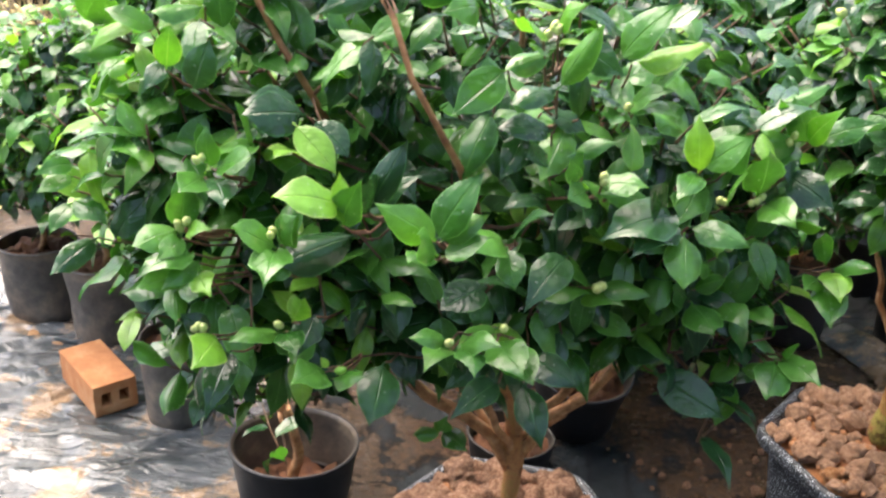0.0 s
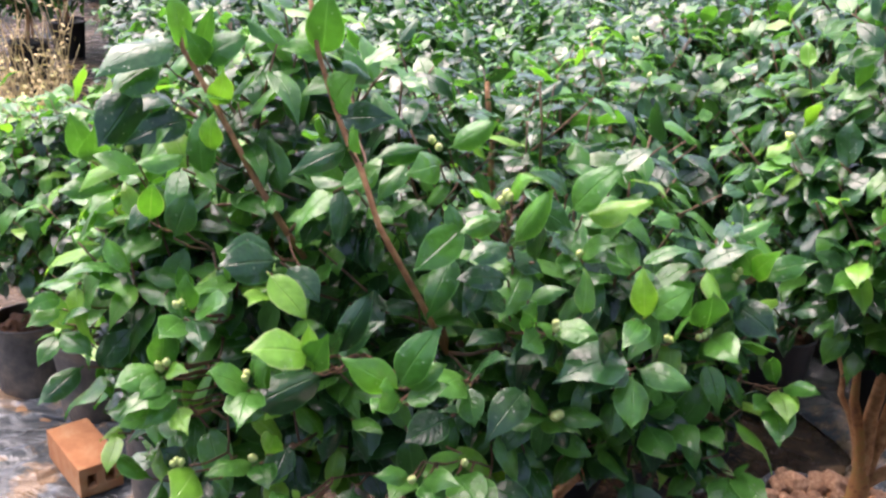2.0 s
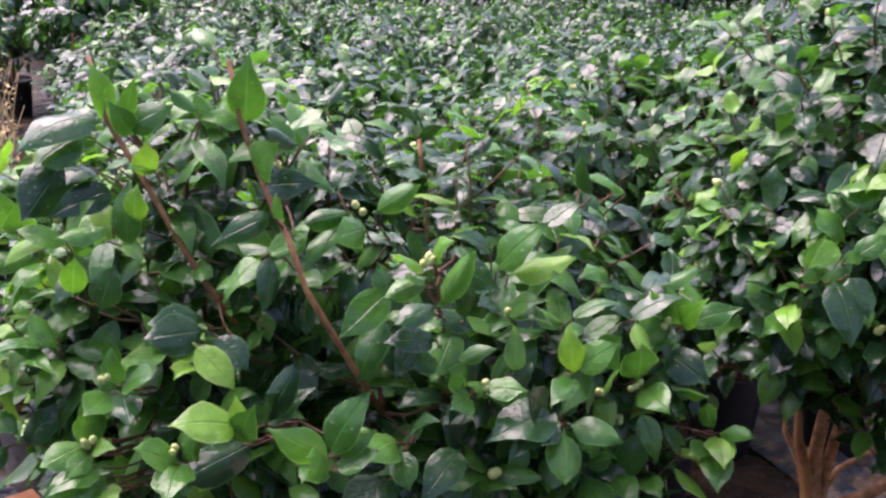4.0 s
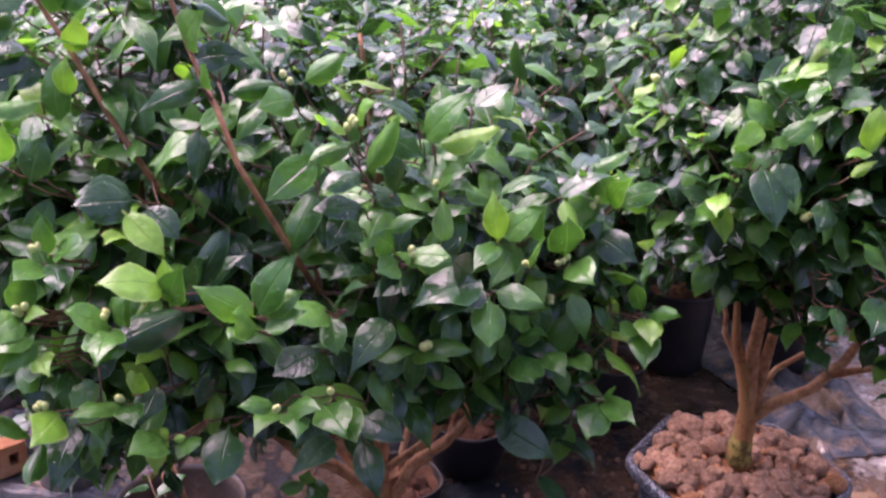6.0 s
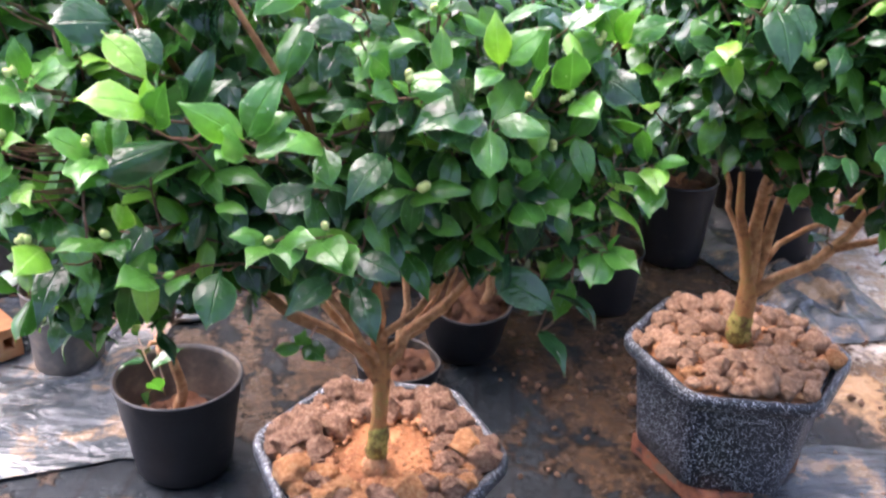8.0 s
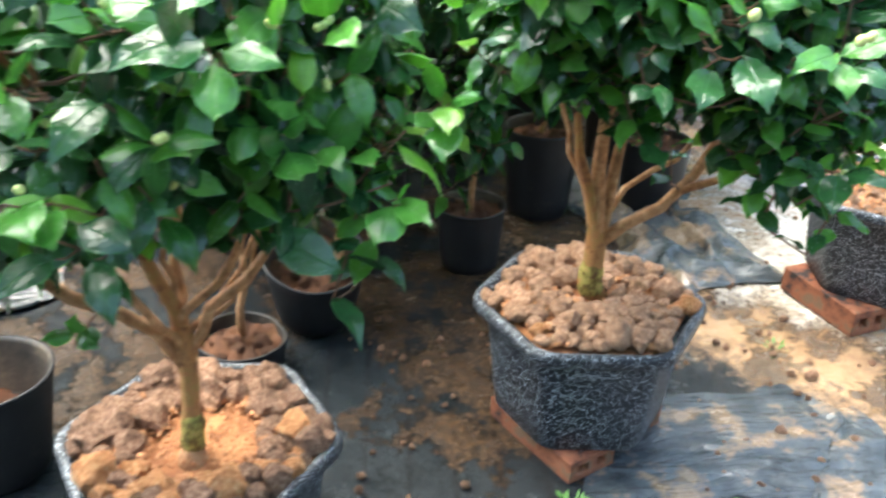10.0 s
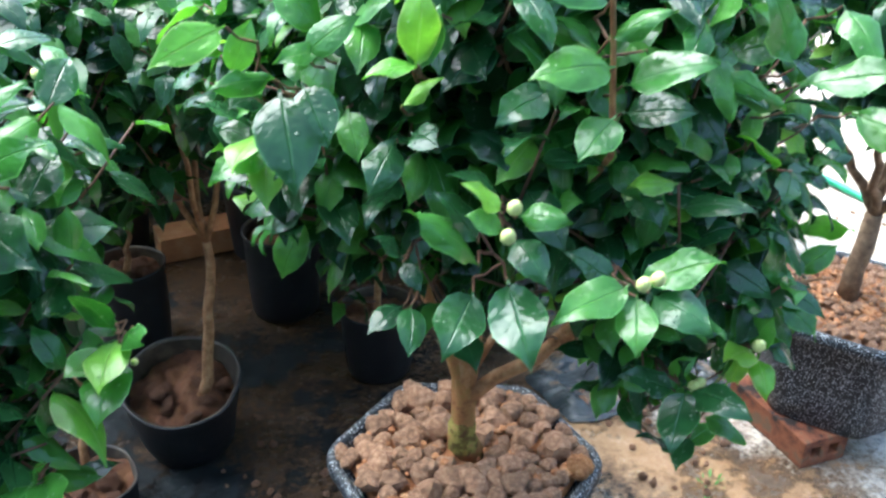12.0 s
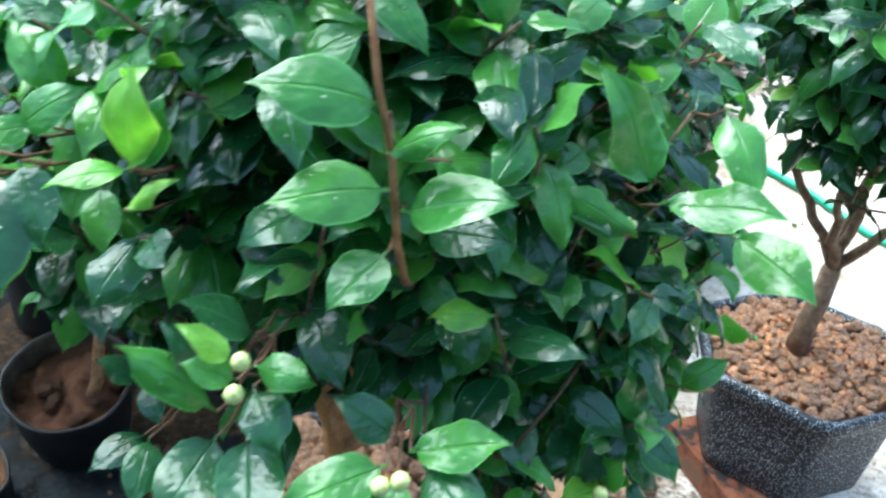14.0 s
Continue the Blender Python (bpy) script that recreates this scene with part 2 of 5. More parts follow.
HOSE = plain("green_hose", [(0.3, (0.02, 0.26, 0.14)), (0.7, (0.04, 0.40, 0.22))], 20, 0.35, 0.1, 90, 0.001)
STRAW = plain("dry_straw", [(0.3, (0.42, 0.30, 0.12)), (0.7, (0.68, 0.55, 0.28))], 12, 0.8, 0.4, 90, 0.002)
WEED_LEAF = plain("yellowing_weed_leaf", [(0.3, (0.16, 0.17, 0.03)), (0.5, (0.36, 0.31, 0.07)), (0.7, (0.52, 0.40, 0.12))], 5, 0.6, 0.3, 90, 0.001)
GRASS = plain("weed_green", [(0.3, (0.07, 0.18, 0.03)), (0.7, (0.16, 0.34, 0.06))], 30, 0.5, 0.3, 200, 0.001)
DEAD_LEAF = plain("dead_leaf_brown", [(0.3, (0.24, 0.11, 0.04)), (0.7, (0.46, 0.25, 0.11))], 40, 0.7, 0.5, 200, 0.001, random_tint=0.3)
PETAL = plain("red_petal", [(0.3, (0.42, 0.03, 0.05)), (0.7, (0.62, 0.10, 0.12))], 60, 0.5, 0.2, 200, 0.001)


def planter_material():
    """Blue-black plastic with fine white flecks."""
    m, n, l, p = material("speckled_planter")
    v = n.new("ShaderNodeTexVoronoi")
    v.inputs["Scale"].default_value = 330
    c = n.new("ShaderNodeTexCoord").outputs["Object"]
    l.new(c, v.inputs["Vector"])
    pick = ramp(n, [(0.0, (1, 1, 1)), (0.26, (1, 1, 1)), (0.40, (0, 0, 0))])
    l.new(v.outputs["Distance"], pick.inputs[0])
    sep = n.new("ShaderNodeSeparateColor")
    l.new(v.outputs["Color"], sep.inputs[0])
    some = math_of(n, l, "GREATER_THAN", sep.outputs[0], 0.44)
    fleck = math_of(n, l, "MULTIPLY", pick.outputs[0], some)
    dust = noise_of(n, l, 9, 5, 0.7)
    base = ramp(n, [(0.35, (0.006, 0.008, 0.012)), (0.62, (0.013, 0.017, 0.023)), (0.85, (0.05, 0.047, 0.044))])
    l.new(dust.outputs[0], base.inputs[0])
    col = mix_of(n, l, math_of(n, l, "MULTIPLY", fleck, math_of(n, l, "ADD", sep.outputs[1], 0.38)), base.outputs[0], (0.70, 0.75, 0.80))
    l.new(col, p.inputs["Base Color"])
    grain = noise_of(n, l, 420, 3, 0.6)
    bump_of(n, l, p, grain.outputs[0], 0.35, 0.0012)
    p.inputs["Roughness"].default_value = 0.46
    return m


PLANTER = planter_material()


def ground_material():
    """Dark woven weed mat under drying mud, pale sand on the open path to the side."""
    m, n, l, p = material("muddy_weed_mat")
    pos = n.new("ShaderNodeNewGeometry").outputs["Position"]
    sep = n.new("ShaderNodeSeparateXYZ")
    l.new(pos, sep.inputs[0])
    # the weave: fine threads both ways
    wx = math_of(n, l, "SINE", math_of(n, l, "MULTIPLY", sep.outputs[0], 2100.0))
    wy = math_of(n, l, "SINE", math_of(n, l, "MULTIPLY", sep.outputs[1], 1500.0))
    weave = math_of(n, l, "MULTIPLY", wx, wy)
    seam = math_of(n, l, "SINE", math_of(n, l, "MULTIPLY", math_of(n, l, "ADD", sep.outputs[0], math_of(n, l, "MULTIPLY", sep.outputs[1], -0.09)), 39.0))
    seam = math_of(n, l, "POWER", math_of(n, l, "ABSOLUTE", seam), 40.0)
    big = noise_of(n, l, 2.3, 5, 0.62, vector=pos)
    mid = noise_of(n, l, 9, 6, 0.68, vector=pos)
    fine = noise_of(n, l, 70, 5, 0.7, vector=pos)
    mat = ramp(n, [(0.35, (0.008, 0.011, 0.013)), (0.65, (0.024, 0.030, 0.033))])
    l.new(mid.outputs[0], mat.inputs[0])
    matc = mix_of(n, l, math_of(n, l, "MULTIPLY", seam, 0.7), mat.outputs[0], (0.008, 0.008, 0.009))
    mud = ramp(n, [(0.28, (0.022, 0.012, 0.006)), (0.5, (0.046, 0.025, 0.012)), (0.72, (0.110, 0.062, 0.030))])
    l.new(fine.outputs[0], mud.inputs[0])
    sand = ramp(n, [(0.3, (0.50, 0.36, 0.23)), (0.5, (0.66, 0.57, 0.46)), (0.7, (0.76, 0.70, 0.62))])
    l.new(mid.outputs[0], sand.inputs[0])
    speck = ramp(n, [(0.34, (0.30, 0.27, 0.25)), (0.50, (1, 1, 1)), (0.7, (1.0, 0.98, 0.95))])
    l.new(fine.outputs[0], speck.inputs[0])
    sandy = mix_of(n, l, 0.75, sand.outputs[0], speck.outputs[0], "MULTIPLY")
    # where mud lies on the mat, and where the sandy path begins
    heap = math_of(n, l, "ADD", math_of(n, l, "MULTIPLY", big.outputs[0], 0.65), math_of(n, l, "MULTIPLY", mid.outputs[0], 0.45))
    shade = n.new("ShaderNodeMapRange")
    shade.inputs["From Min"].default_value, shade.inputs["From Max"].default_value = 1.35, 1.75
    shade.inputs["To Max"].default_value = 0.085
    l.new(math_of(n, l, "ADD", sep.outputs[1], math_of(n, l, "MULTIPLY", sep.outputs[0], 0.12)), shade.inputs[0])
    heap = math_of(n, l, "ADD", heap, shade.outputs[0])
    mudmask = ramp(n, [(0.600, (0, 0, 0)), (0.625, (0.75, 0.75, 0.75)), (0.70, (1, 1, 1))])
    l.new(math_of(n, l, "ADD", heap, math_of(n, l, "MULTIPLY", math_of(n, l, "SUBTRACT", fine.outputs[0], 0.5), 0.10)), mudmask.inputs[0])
    back = math_of(n, l, "MULTIPLY", math_of(n, l, "MAXIMUM", math_of(n, l, "SUBTRACT", sep.outputs[1], 2.3), 0.0), 0.6)
    edge = math_of(n, l, "SUBTRACT", sep.outputs[0], back)
    edge = math_of(n, l, "ADD", edge, math_of(n, l, "MULTIPLY", math_of(n, l, "SUBTRACT", heap, 0.60), 1.2))
    edge = math_of(n, l, "ADD", edge, math_of(n, l, "MULTIPLY", math_of(n, l, "SUBTRACT", fine.outputs[0], 0.5), 0.5))
    silt = n.new("ShaderNodeMapRange")
    silt.inputs["From Min"].default_value, silt.inputs["From Max"].default_value = 1.00, 1.26
    nearer = math_of(n, l, "MULTIPLY", math_of(n, l, "MINIMUM", math_of(n, l, "SUBTRACT", sep.outputs[1], 1.55), 0.25), 1.0)
    l.new(math_of(n, l, "ADD", edge, nearer), silt.inputs[0])
    sandmask = n.new("ShaderNodeMapRange")
    sandmask.inputs["From Min"].default_value, sandmask.inputs["From Max"].default_value = 1.60, 1.86
    l.new(math_of(n, l, "ADD", edge, nearer), sandmask.inputs[0])
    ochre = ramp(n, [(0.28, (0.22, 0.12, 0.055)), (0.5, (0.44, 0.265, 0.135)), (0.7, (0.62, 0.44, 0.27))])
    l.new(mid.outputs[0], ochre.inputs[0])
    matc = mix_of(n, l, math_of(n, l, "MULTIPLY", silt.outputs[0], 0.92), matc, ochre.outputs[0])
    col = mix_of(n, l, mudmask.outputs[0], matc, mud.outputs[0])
    dry = n.new("ShaderNodeMapRange")
    dry.inputs["From Min"].default_value, dry.inputs["From Max"].default_value = 0.12, -0.12
    l.new(math_of(n, l, "ADD", sep.outputs[0], math_of(n, l, "MULTIPLY", math_of(n, l, "SUBTRACT", heap, 0.55), 0.8)), dry.inputs[0])
    pale = math_of(n, l, "MULTIPLY", dry.outputs[0], mudmask.outputs[0])
    col = mix_of(n, l, math_of(n, l, "MULTIPLY", pale, 0.05), col, sand.outputs[0])
    col = mix_of(n, l, sandmask.outputs[0], col, sandy)
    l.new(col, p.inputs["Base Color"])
    wet = n.new("ShaderNodeMapRange")
    wet.inputs["From Min"].default_value, wet.inputs["From Max"].default_value = 0.36, 0.62
    wet.inputs["To Min"].default_value, wet.inputs["To Max"].default_value = 0.05, 0.34
    l.new(mid.outputs[0], wet.inputs[0])
    l.new(wet.outputs[0], p.inputs["Roughness"])
    h = math_of(n, l, "ADD", math_of(n, l, "MULTIPLY", mudmask.outputs[0], 1.2), math_of(n, l, "MULTIPLY", fine.outputs[0], 0.7))
    h = math_of(n, l, "ADD", h, math_of(n, l, "MULTIPLY", mid.outputs[0], 1.5))
    h = math_of(n, l, "ADD", h, math_of(n, l, "MULTIPLY", weave, 0.05))
    bump_of(n, l, p, h, 0.75, 0.008)
    # specular level is low under the shrubs and higher on the wet path
    spec_level = n.new("ShaderNodeMapRange")
    spec_level.inputs["From Min"].default_value, spec_level.inputs["From Max"].default_value = 0.85, 1.25
    spec_level.inputs["To Min"].default_value, spec_level.inputs["To Max"].default_value = 0.20, 0.62
    l.new(edge, spec_level.inputs[0])
    l.new(spec_level.outputs[0], p.inputs["Specular IOR Level"])
    return m


GROUND = ground_material()


def film_material():
    """Thin black plastic film, wet and glossy, dusty with dried mud in patches."""
    m, n, l, p = material("black_plastic_film")
    a = noise_of(n, l, 6, 6, 0.65)
    r = ramp(n, [(0.36, (0.028, 0.035, 0.038)), (0.52, (0.075, 0.085, 0.088)), (0.59, (0.26, 0.175, 0.105))])
    l.new(a.outputs[0], r.inputs[0])
    l.new(r.outputs[0], p.inputs["Base Color"])
    q = ramp(n, [(0.50, (0.10, 0.10, 0.10)), (0.70, (0.45, 0.45, 0.45))])
    l.new(a.outputs[0], q.inputs[0])
    l.new(q.outputs[0], p.inputs["Roughness"])
    stretch = n.new("ShaderNodeMapping")
    stretch.inputs["Rotation"].default_value = (0, 0, radians(35))
    stretch.inputs["Scale"].default_value = (6, 22, 14)
    l.new(n.new("ShaderNodeTexCoord").outputs["Object"], stretch.inputs[0])
    w = noise_of(n, l, 1.0, 5, 0.6, vector=stretch.outputs[0])
    w.inputs["Distortion"].default_value = 0.8
    bump_of(n, l, p, w.outputs[0], 0.9, 0.02)
    p.inputs["Specular IOR Level"].default_value = 0.7
    return m


FILM = film_material()

# ---- ground ----
def ground_sheet():
    xs = np.concatenate([[-400, -60, -12, -5], np.linspace(-2.6, 3.2, 146), [6, 14, 60, 400]])
    ys = np.concatenate([[-400, -40, -8, -1], np.linspace(0.4, 4.4, 101), [6, 9, 16, 70, 600]])
    verts = []
    for y in ys:
        for x in xs:
            near = max(0.0, 1 - max(0.0, abs(x) - 2.6) - max(0.0, y - 4.4))
            z = 0.006 * noise.fractal(Vector((x * 3.1, y * 3.1, 0)), 1.0, 2.0, 4) * near
            verts.append((x, y, z - 0.003))
    w = len(xs)
    faces = [(j * w + i, j * w + i + 1, (j + 1) * w + i + 1, (j + 1) * w + i) for j in range(len(ys) - 1) for i in range(w - 1)]
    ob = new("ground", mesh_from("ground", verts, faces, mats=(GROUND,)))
    tagged(ob, "dark weed mat with wet orange mud and pale sand", "ground", kind="structure")


ground_sheet()


def plastic_film(name, x0, x1, y0, y1, label, seed, turn, lift=0.018, sink=0.0):
    """A crumpled sheet of film with ridged folds, ragged at the edge."""
    nx, ny = int((x1 - x0) / 0.012), int((y1 - y0) / 0.012)
    verts = []
    for j in range(ny + 1):
        for i in range(nx + 1):
            x, y = x0 + (x1 - x0) * i / nx, y0 + (y1 - y0) * j / ny
            u = Vector((x * math.cos(turn) + y * math.sin(turn), -x * math.sin(turn) + y * math.cos(turn), seed))
            fold = abs(noise.noise(Vector((u.x * 3, u.y * 10, seed)))) + 0.3 * abs(noise.noise(Vector((u.x * 9, u.y * 26, seed + 3))))
            edge = min(i, nx - i, j, ny - j) * 0.012
            z = 0.004 + lift * (1 - min(1, fold * 2.2)) * min(1, edge / 0.06) + 0.008 * noise.noise(u * 3)
            z = max(z, 0.0045 + 0.003 * noise.noise(u * 14)) - sink
            wob, wob2 = 0.13 * noise.noise(Vector((x * 4, y * 4, seed + 9))), 0.13 * noise.noise(Vector((x * 4, y * 4, seed + 19)))
            wob3 = 0.018 * noise.noise(Vector((x * 15, y * 15, seed + 29)))
            verts.append((x + wob + wob3, y + wob2 - wob3, z))
    faces = [(j * (nx + 1) + i, j * (nx + 1) + i + 1, (j + 1) * (nx + 1) + i + 1, (j + 1) * (nx + 1) + i) for j in range(ny) for i in range(nx)]
    ob = new(name, mesh_from(name, verts, faces, mats=(FILM,)))
    tagged(ob, label, "plastic sheet", kind="structure")


plastic_film("plastic_film", -1.75, -0.32, 1.30, 2.6, "crumpled wet black plastic film on the ground", 1, 0.6)
plastic_film("plastic_film", 0.80, 1.42, 0.6, 1.46, "thin wet plastic film with puddles and mud", 8, 0.9, 0.010, 0.0055)
plastic_film("plastic_film", 1.08, 1.47, 1.84, 2.70, "rucked black plastic film edge beside the sand", 5, -1.42, 0.050, 0.004)

# ---- leaves ----
def leaf_arrays(length, width, droop, fold, wave, rows, cols, seed):
    """A pointed oval leaf along +y from its stalk: vertices, faces, uv."""
    rnd = random.Random(seed)
    ph = rnd.uniform(0, 6.28)
    twist = rnd.uniform(-0.35, 0.35)
    curl, hook = rnd.uniform(-0.2, 1.5), rnd.uniform(0.0, 1.1)
    verts, uvs, faces = [], [], []
    stations = {8: (0, 0.07, 0.19, 0.36, 0.55, 0.73, 0.87, 0.95, 1), 6: (0, 0.1, 0.3, 0.55, 0.78, 0.92, 1), 4: (0, 0.2, 0.55, 0.86, 1), 3: (0, 0.28, 0.7, 1)}[rows]
    for j in range(rows + 1):
        v = stations[j]
        w = 0.5 * width * float(np.interp(v, (0, 0.07, 0.19, 0.36, 0.55, 0.73, 0.87, 0.95, 1), (0.07, 0.50, 0.84, 1.0, 0.97, 0.73, 0.33, 0.115, 0.01)))
        for i in range(cols + 1):
            u = i / cols * 2 - 1
            x = u * w
            y = 0.006 + length * v
            z = fold * 0.6 * abs(x) - curl * x * x / width - droop * length * v * v - hook * length * max(0.0, v - 0.6) ** 2
            z += wave * width * math.sin(9 * v + ph + (0 if u > 0 else 1.7)) * u * u + twist * x * v
            verts.append((x, y, z))
            uvs.append((0.5 + 0.5 * u, v))
    for j in range(rows):
        for i in range(cols):
            a = j * (cols + 1) + i
            faces.append((a, a + 1, a + cols + 2, a + cols + 1))
    # the stalk
    k = len(verts)
    verts += [(-0.0009, 0, 0.0012), (0.0009, 0, 0.0012)]
    uvs += [(0.49, 0), (0.51, 0)]
    faces.append((k, k + 1, cols, 0))
    return np.array(verts), faces, np.array(uvs)


def leaf_set(width, rows, cols, count, seed):
    rnd = random.Random(seed)
    return [leaf_arrays(1.0 * 0.062, width * 0.062 * rnd.uniform(0.9, 1.12), rnd.uniform(0.0, 0.6), rnd.uniform(0.0, 1.1), rnd.uniform(0.04, 0.15), rows, cols, seed + k) for k in range(count)]


LEAF_FINE = leaf_set(0.55, 8, 4, 7, 11)
LEAF_BROAD = leaf_set(0.62, 8, 4, 7, 31)
LEAF_PLAIN = leaf_set(0.55, 6, 2, 5, 51)
LEAF_FAR = leaf_set(0.52, 3, 2, 4, 71)
SHARED = {}


def leaf_mesh(kind, shapes, k, tone):
    key = (kind, k, tone)
    if key not in SHARED:
        v, f, uv = shapes[k]
        SHARED[key] = mesh_from("leaf", v.tolist(), f, uv, (LEAF_ONE[tone],))
    return SHARED[key]


def leaf_mass(name, leaves, shapes, parent, label):
    """Many leaves joined in one mesh. leaves: (matrix, shape, tone)."""
    verts, faces, uvs, index, at = [], [], [], [], 0
    for m, k, tone in leaves:
        v, f, uv = shapes[k % len(shapes)]
        a = np.array(m)
        verts.append(v @ a[:3, :3].T + a[:3, 3])
        faces += [tuple(at + i for i in q) for q in f]
        uvs.append(uv)
        index += [tone] * len(f)
        at += len(v)
    mesh = mesh_from(name, np.concatenate(verts).tolist(), faces, np.concatenate(uvs), LEAF_MANY, index)
    ob = part(name, mesh, None, parent, label)
    tagged(ob, kind="stuff")
    return ob


def bud_mesh():
    bm = bmesh.new()
    bmesh.ops.create_uvsphere(bm, u_segments=8, v_segments=6, radius=1.0)
    for v in bm.verts:
        f = (v.co.z + 1) / 2
        v.co.x *= 1 - 0.35 * f * f
        v.co.y *= 1 - 0.35 * f * f
        v.co.z = v.co.z * 1.25 + 1.1
    mesh = bpy.data.meshes.new("bud")
    bm.to_mesh(mesh)
    bm.free()
    mesh.shade_smooth()
    mesh.materials.append(BUD)
    return mesh


BUD_MESH = bud_mesh()


class Growth:
    """Collects the leaves, buds and twigs of one shrub."""

    def __init__(self, seed, size=1.0, young=0.2, broad=0.5, shapes=None, side=(0.15, 0.0, 1.22), lit_x=-9.0):
        # left of this x, stronger light is put in as more young-leaf tones
        self.lit_x = lit_x
        self.rnd = random.Random(seed)
        self.stems, self.broad, self.heart, self.shapes, self.side = [], broad, (0, 0, 0), shapes, side
        self.leaves, self.buds, self.twigs, self.size, self.young = [], [], [], size, young

    def bud(self, at, count, size=1.0):
        """A cluster of round flower buds."""
        r = self.rnd
        for k in range(count):
            off = Vector((r.uniform(-1, 1), r.uniform(-0.6, 0.2), r.uniform(-0.6, 0.8))) * (0.0055 if count > 1 else 0)
            d = unit(off * 60 + Vector((0, -0.6, 0.8)))
            self.buds.append(frame_of(Vector(at) + off, d.orthogonal(), d, size * r.uniform(0.0048, 0.0062)))

    def leaf(self, base, tip, width, tone):
        """One leaf from its base to its tip, its face turned to the open side and the sky."""
        r = self.rnd
        base, tip = Vector(base), Vector(tip)
        face = unit(unit(Vector(self.side) - base) * 0.75 + UP * 0.5 + Vector((r.uniform(-1, 1), r.uniform(-1, 1), r.uniform(-1, 1))) * 0.28)
        k = r.randrange(7)
        end = self.shapes[k][0][8 * 5 + 2]
        long = (tip - base).length / math.hypot(end[1], end[2])
        m = frame_of(base, tip - base, face, 1.0) @ Matrix.Rotation(-math.atan2(end[2], end[1]), 4, "X") @ Matrix.Diagonal((long * min(width, 0.66) / self.broad, long, long, 1))
        self.leaves.append((m, k, tone))
        inner = base + unit(Vector((0.12, 0.85, -0.42)) + unit(Vector(self.heart) - base) * 0.3) * r.uniform(0.05, 0.10)
        self.twigs.append(([inner, base.lerp(inner, 0.4) + Vector((0, 0, -0.004)), base], [0.0013, 0.0011, 0.0009], False))
        self.stems.append(inner)

    def shoot(self, tip, way, length, count, tone=None, buds=0, red=False, size=1.0):
        """A shoot that ends at tip, with leaves spiralling along it and spread at its end."""
        r = self.rnd
        way = unit(way)
        tip = Vector(tip)
        base = tip - way * length + Vector((0, 0, -0.12 * length))
        pts = [base, base.lerp(tip, 0.5) + Vector((r.uniform(-1, 1), r.uniform(-1, 1), r.uniform(-1, 1))) * 0.06 * length, tip]
        self.twigs.append((pts, [0.0017, 0.0014, 0.0011], red))
        spin = r.uniform(0, 6.28)
        a = way.orthogonal().normalized()
        b = way.cross(a)
        for k in range(count):
            f = 1 - (k / max(1, count - 1)) ** 0.8 * 0.95 if count > 1 else 1.0
            p = pts[0].lerp(pts[1], f * 2) if f < 0.5 else pts[1].lerp(pts[2], f * 2 - 1)
            ang = spin + 2.4 * k + r.uniform(-0.35, 0.35)
            out = a * math.cos(ang) + b * math.sin(ang)
            lift = r.uniform(0.35, 0.75) if k < 2 else r.uniform(-0.05, 0.55)
            d = unit(out + way * lift + Vector((0, 0, -0.16 if k > 1 else 0.08)))
            n = unit(way * r.uniform(0.2, 0.8) + UP * r.uniform(0.6, 1.2) + Vector((r.uniform(-1, 1), r.uniform(-1, 1), r.uniform(-1, 1))) * 0.4 - out * 0.2)
            s = self.size * size * r.uniform(0.78, 1.12) * (0.84 if k < 1 else 1.0)
            if tone is None:
                t = r.random()
                tn = (1 if t < 0.75 else 2) if (k < 3 and r.random() < self.young + (0.45 if tip.x < self.lit_x else 0.0)) else (0 if t < 0.72 else 1)
            else:
                tn = tone if k < 4 else max(0, tone - (1 if r.random() < 0.6 else 0))
            self.leaves.append((frame_of(p, d, n, s), r.randrange(7), tn))
        for k in range(buds):
            d = unit(way + Vector((r.uniform(-1, 1), r.uniform(-1, 1), r.uniform(-0.3, 1))) * 0.9)
            m = frame_of(tip + d * 0.003, d.orthogonal(), d, r.uniform(0.0044, 0.0060))
            self.buds.append(m)
        return base


def in_lobes(p, lobes, grow=1.0):
    return any(sum(((p[i] - c[i]) / (q[i] * grow)) ** 2 for i in range(3)) < 1 for c, q in lobes)


def crown(g, lobes, count, leaves_each, inner=0.5, bud_share=0.12, back=0.35):
    """Shoots over the lobes' outside, fewer inside; way outwards and up. Returns the shoots' bases."""
    r = g.rnd
    bases, tries = [], 0
    weights = [q[0] * q[1] + q[1] * q[2] + q[0] * q[2] for _, q in lobes]
    while len(bases) < count and tries < count * 30:
        tries += 1
        c, q = r.choices(lobes, weights)[0]
        d = unit((r.gauss(0, 1), r.gauss(0, 1), r.gauss(0, 1)))
        if d.y > 0.35 and r.random() > back:
            continue
        f = r.uniform(inner, 1.0) ** 0.6
        p = Vector([c[i] + q[i] * d[i] * f for i in range(3)])
        if sum(in_lobes(p, [lb], 0.6) for lb in lobes) and r.random() < 0.75:
            continue
        p += Vector((r.uniform(-1, 1), r.uniform(-1, 1), r.uniform(-1, 1))) * 0.02
        way = unit(Vector((d.x, d.y, d.z * 0.5)) * 0.8 + UP * r.uniform(0.15, 0.8) + Vector((r.uniform(-1, 1), r.uniform(-1, 1), r.uniform(-0.4, 0.6))) * 0.4)
        bases.append(g.shoot(p, way, r.uniform(0.06, 0.13), r.randint(*leaves_each), None, r.choice((1, 2, 2, 3)) if r.random() < bud_share else 0))
    return bases


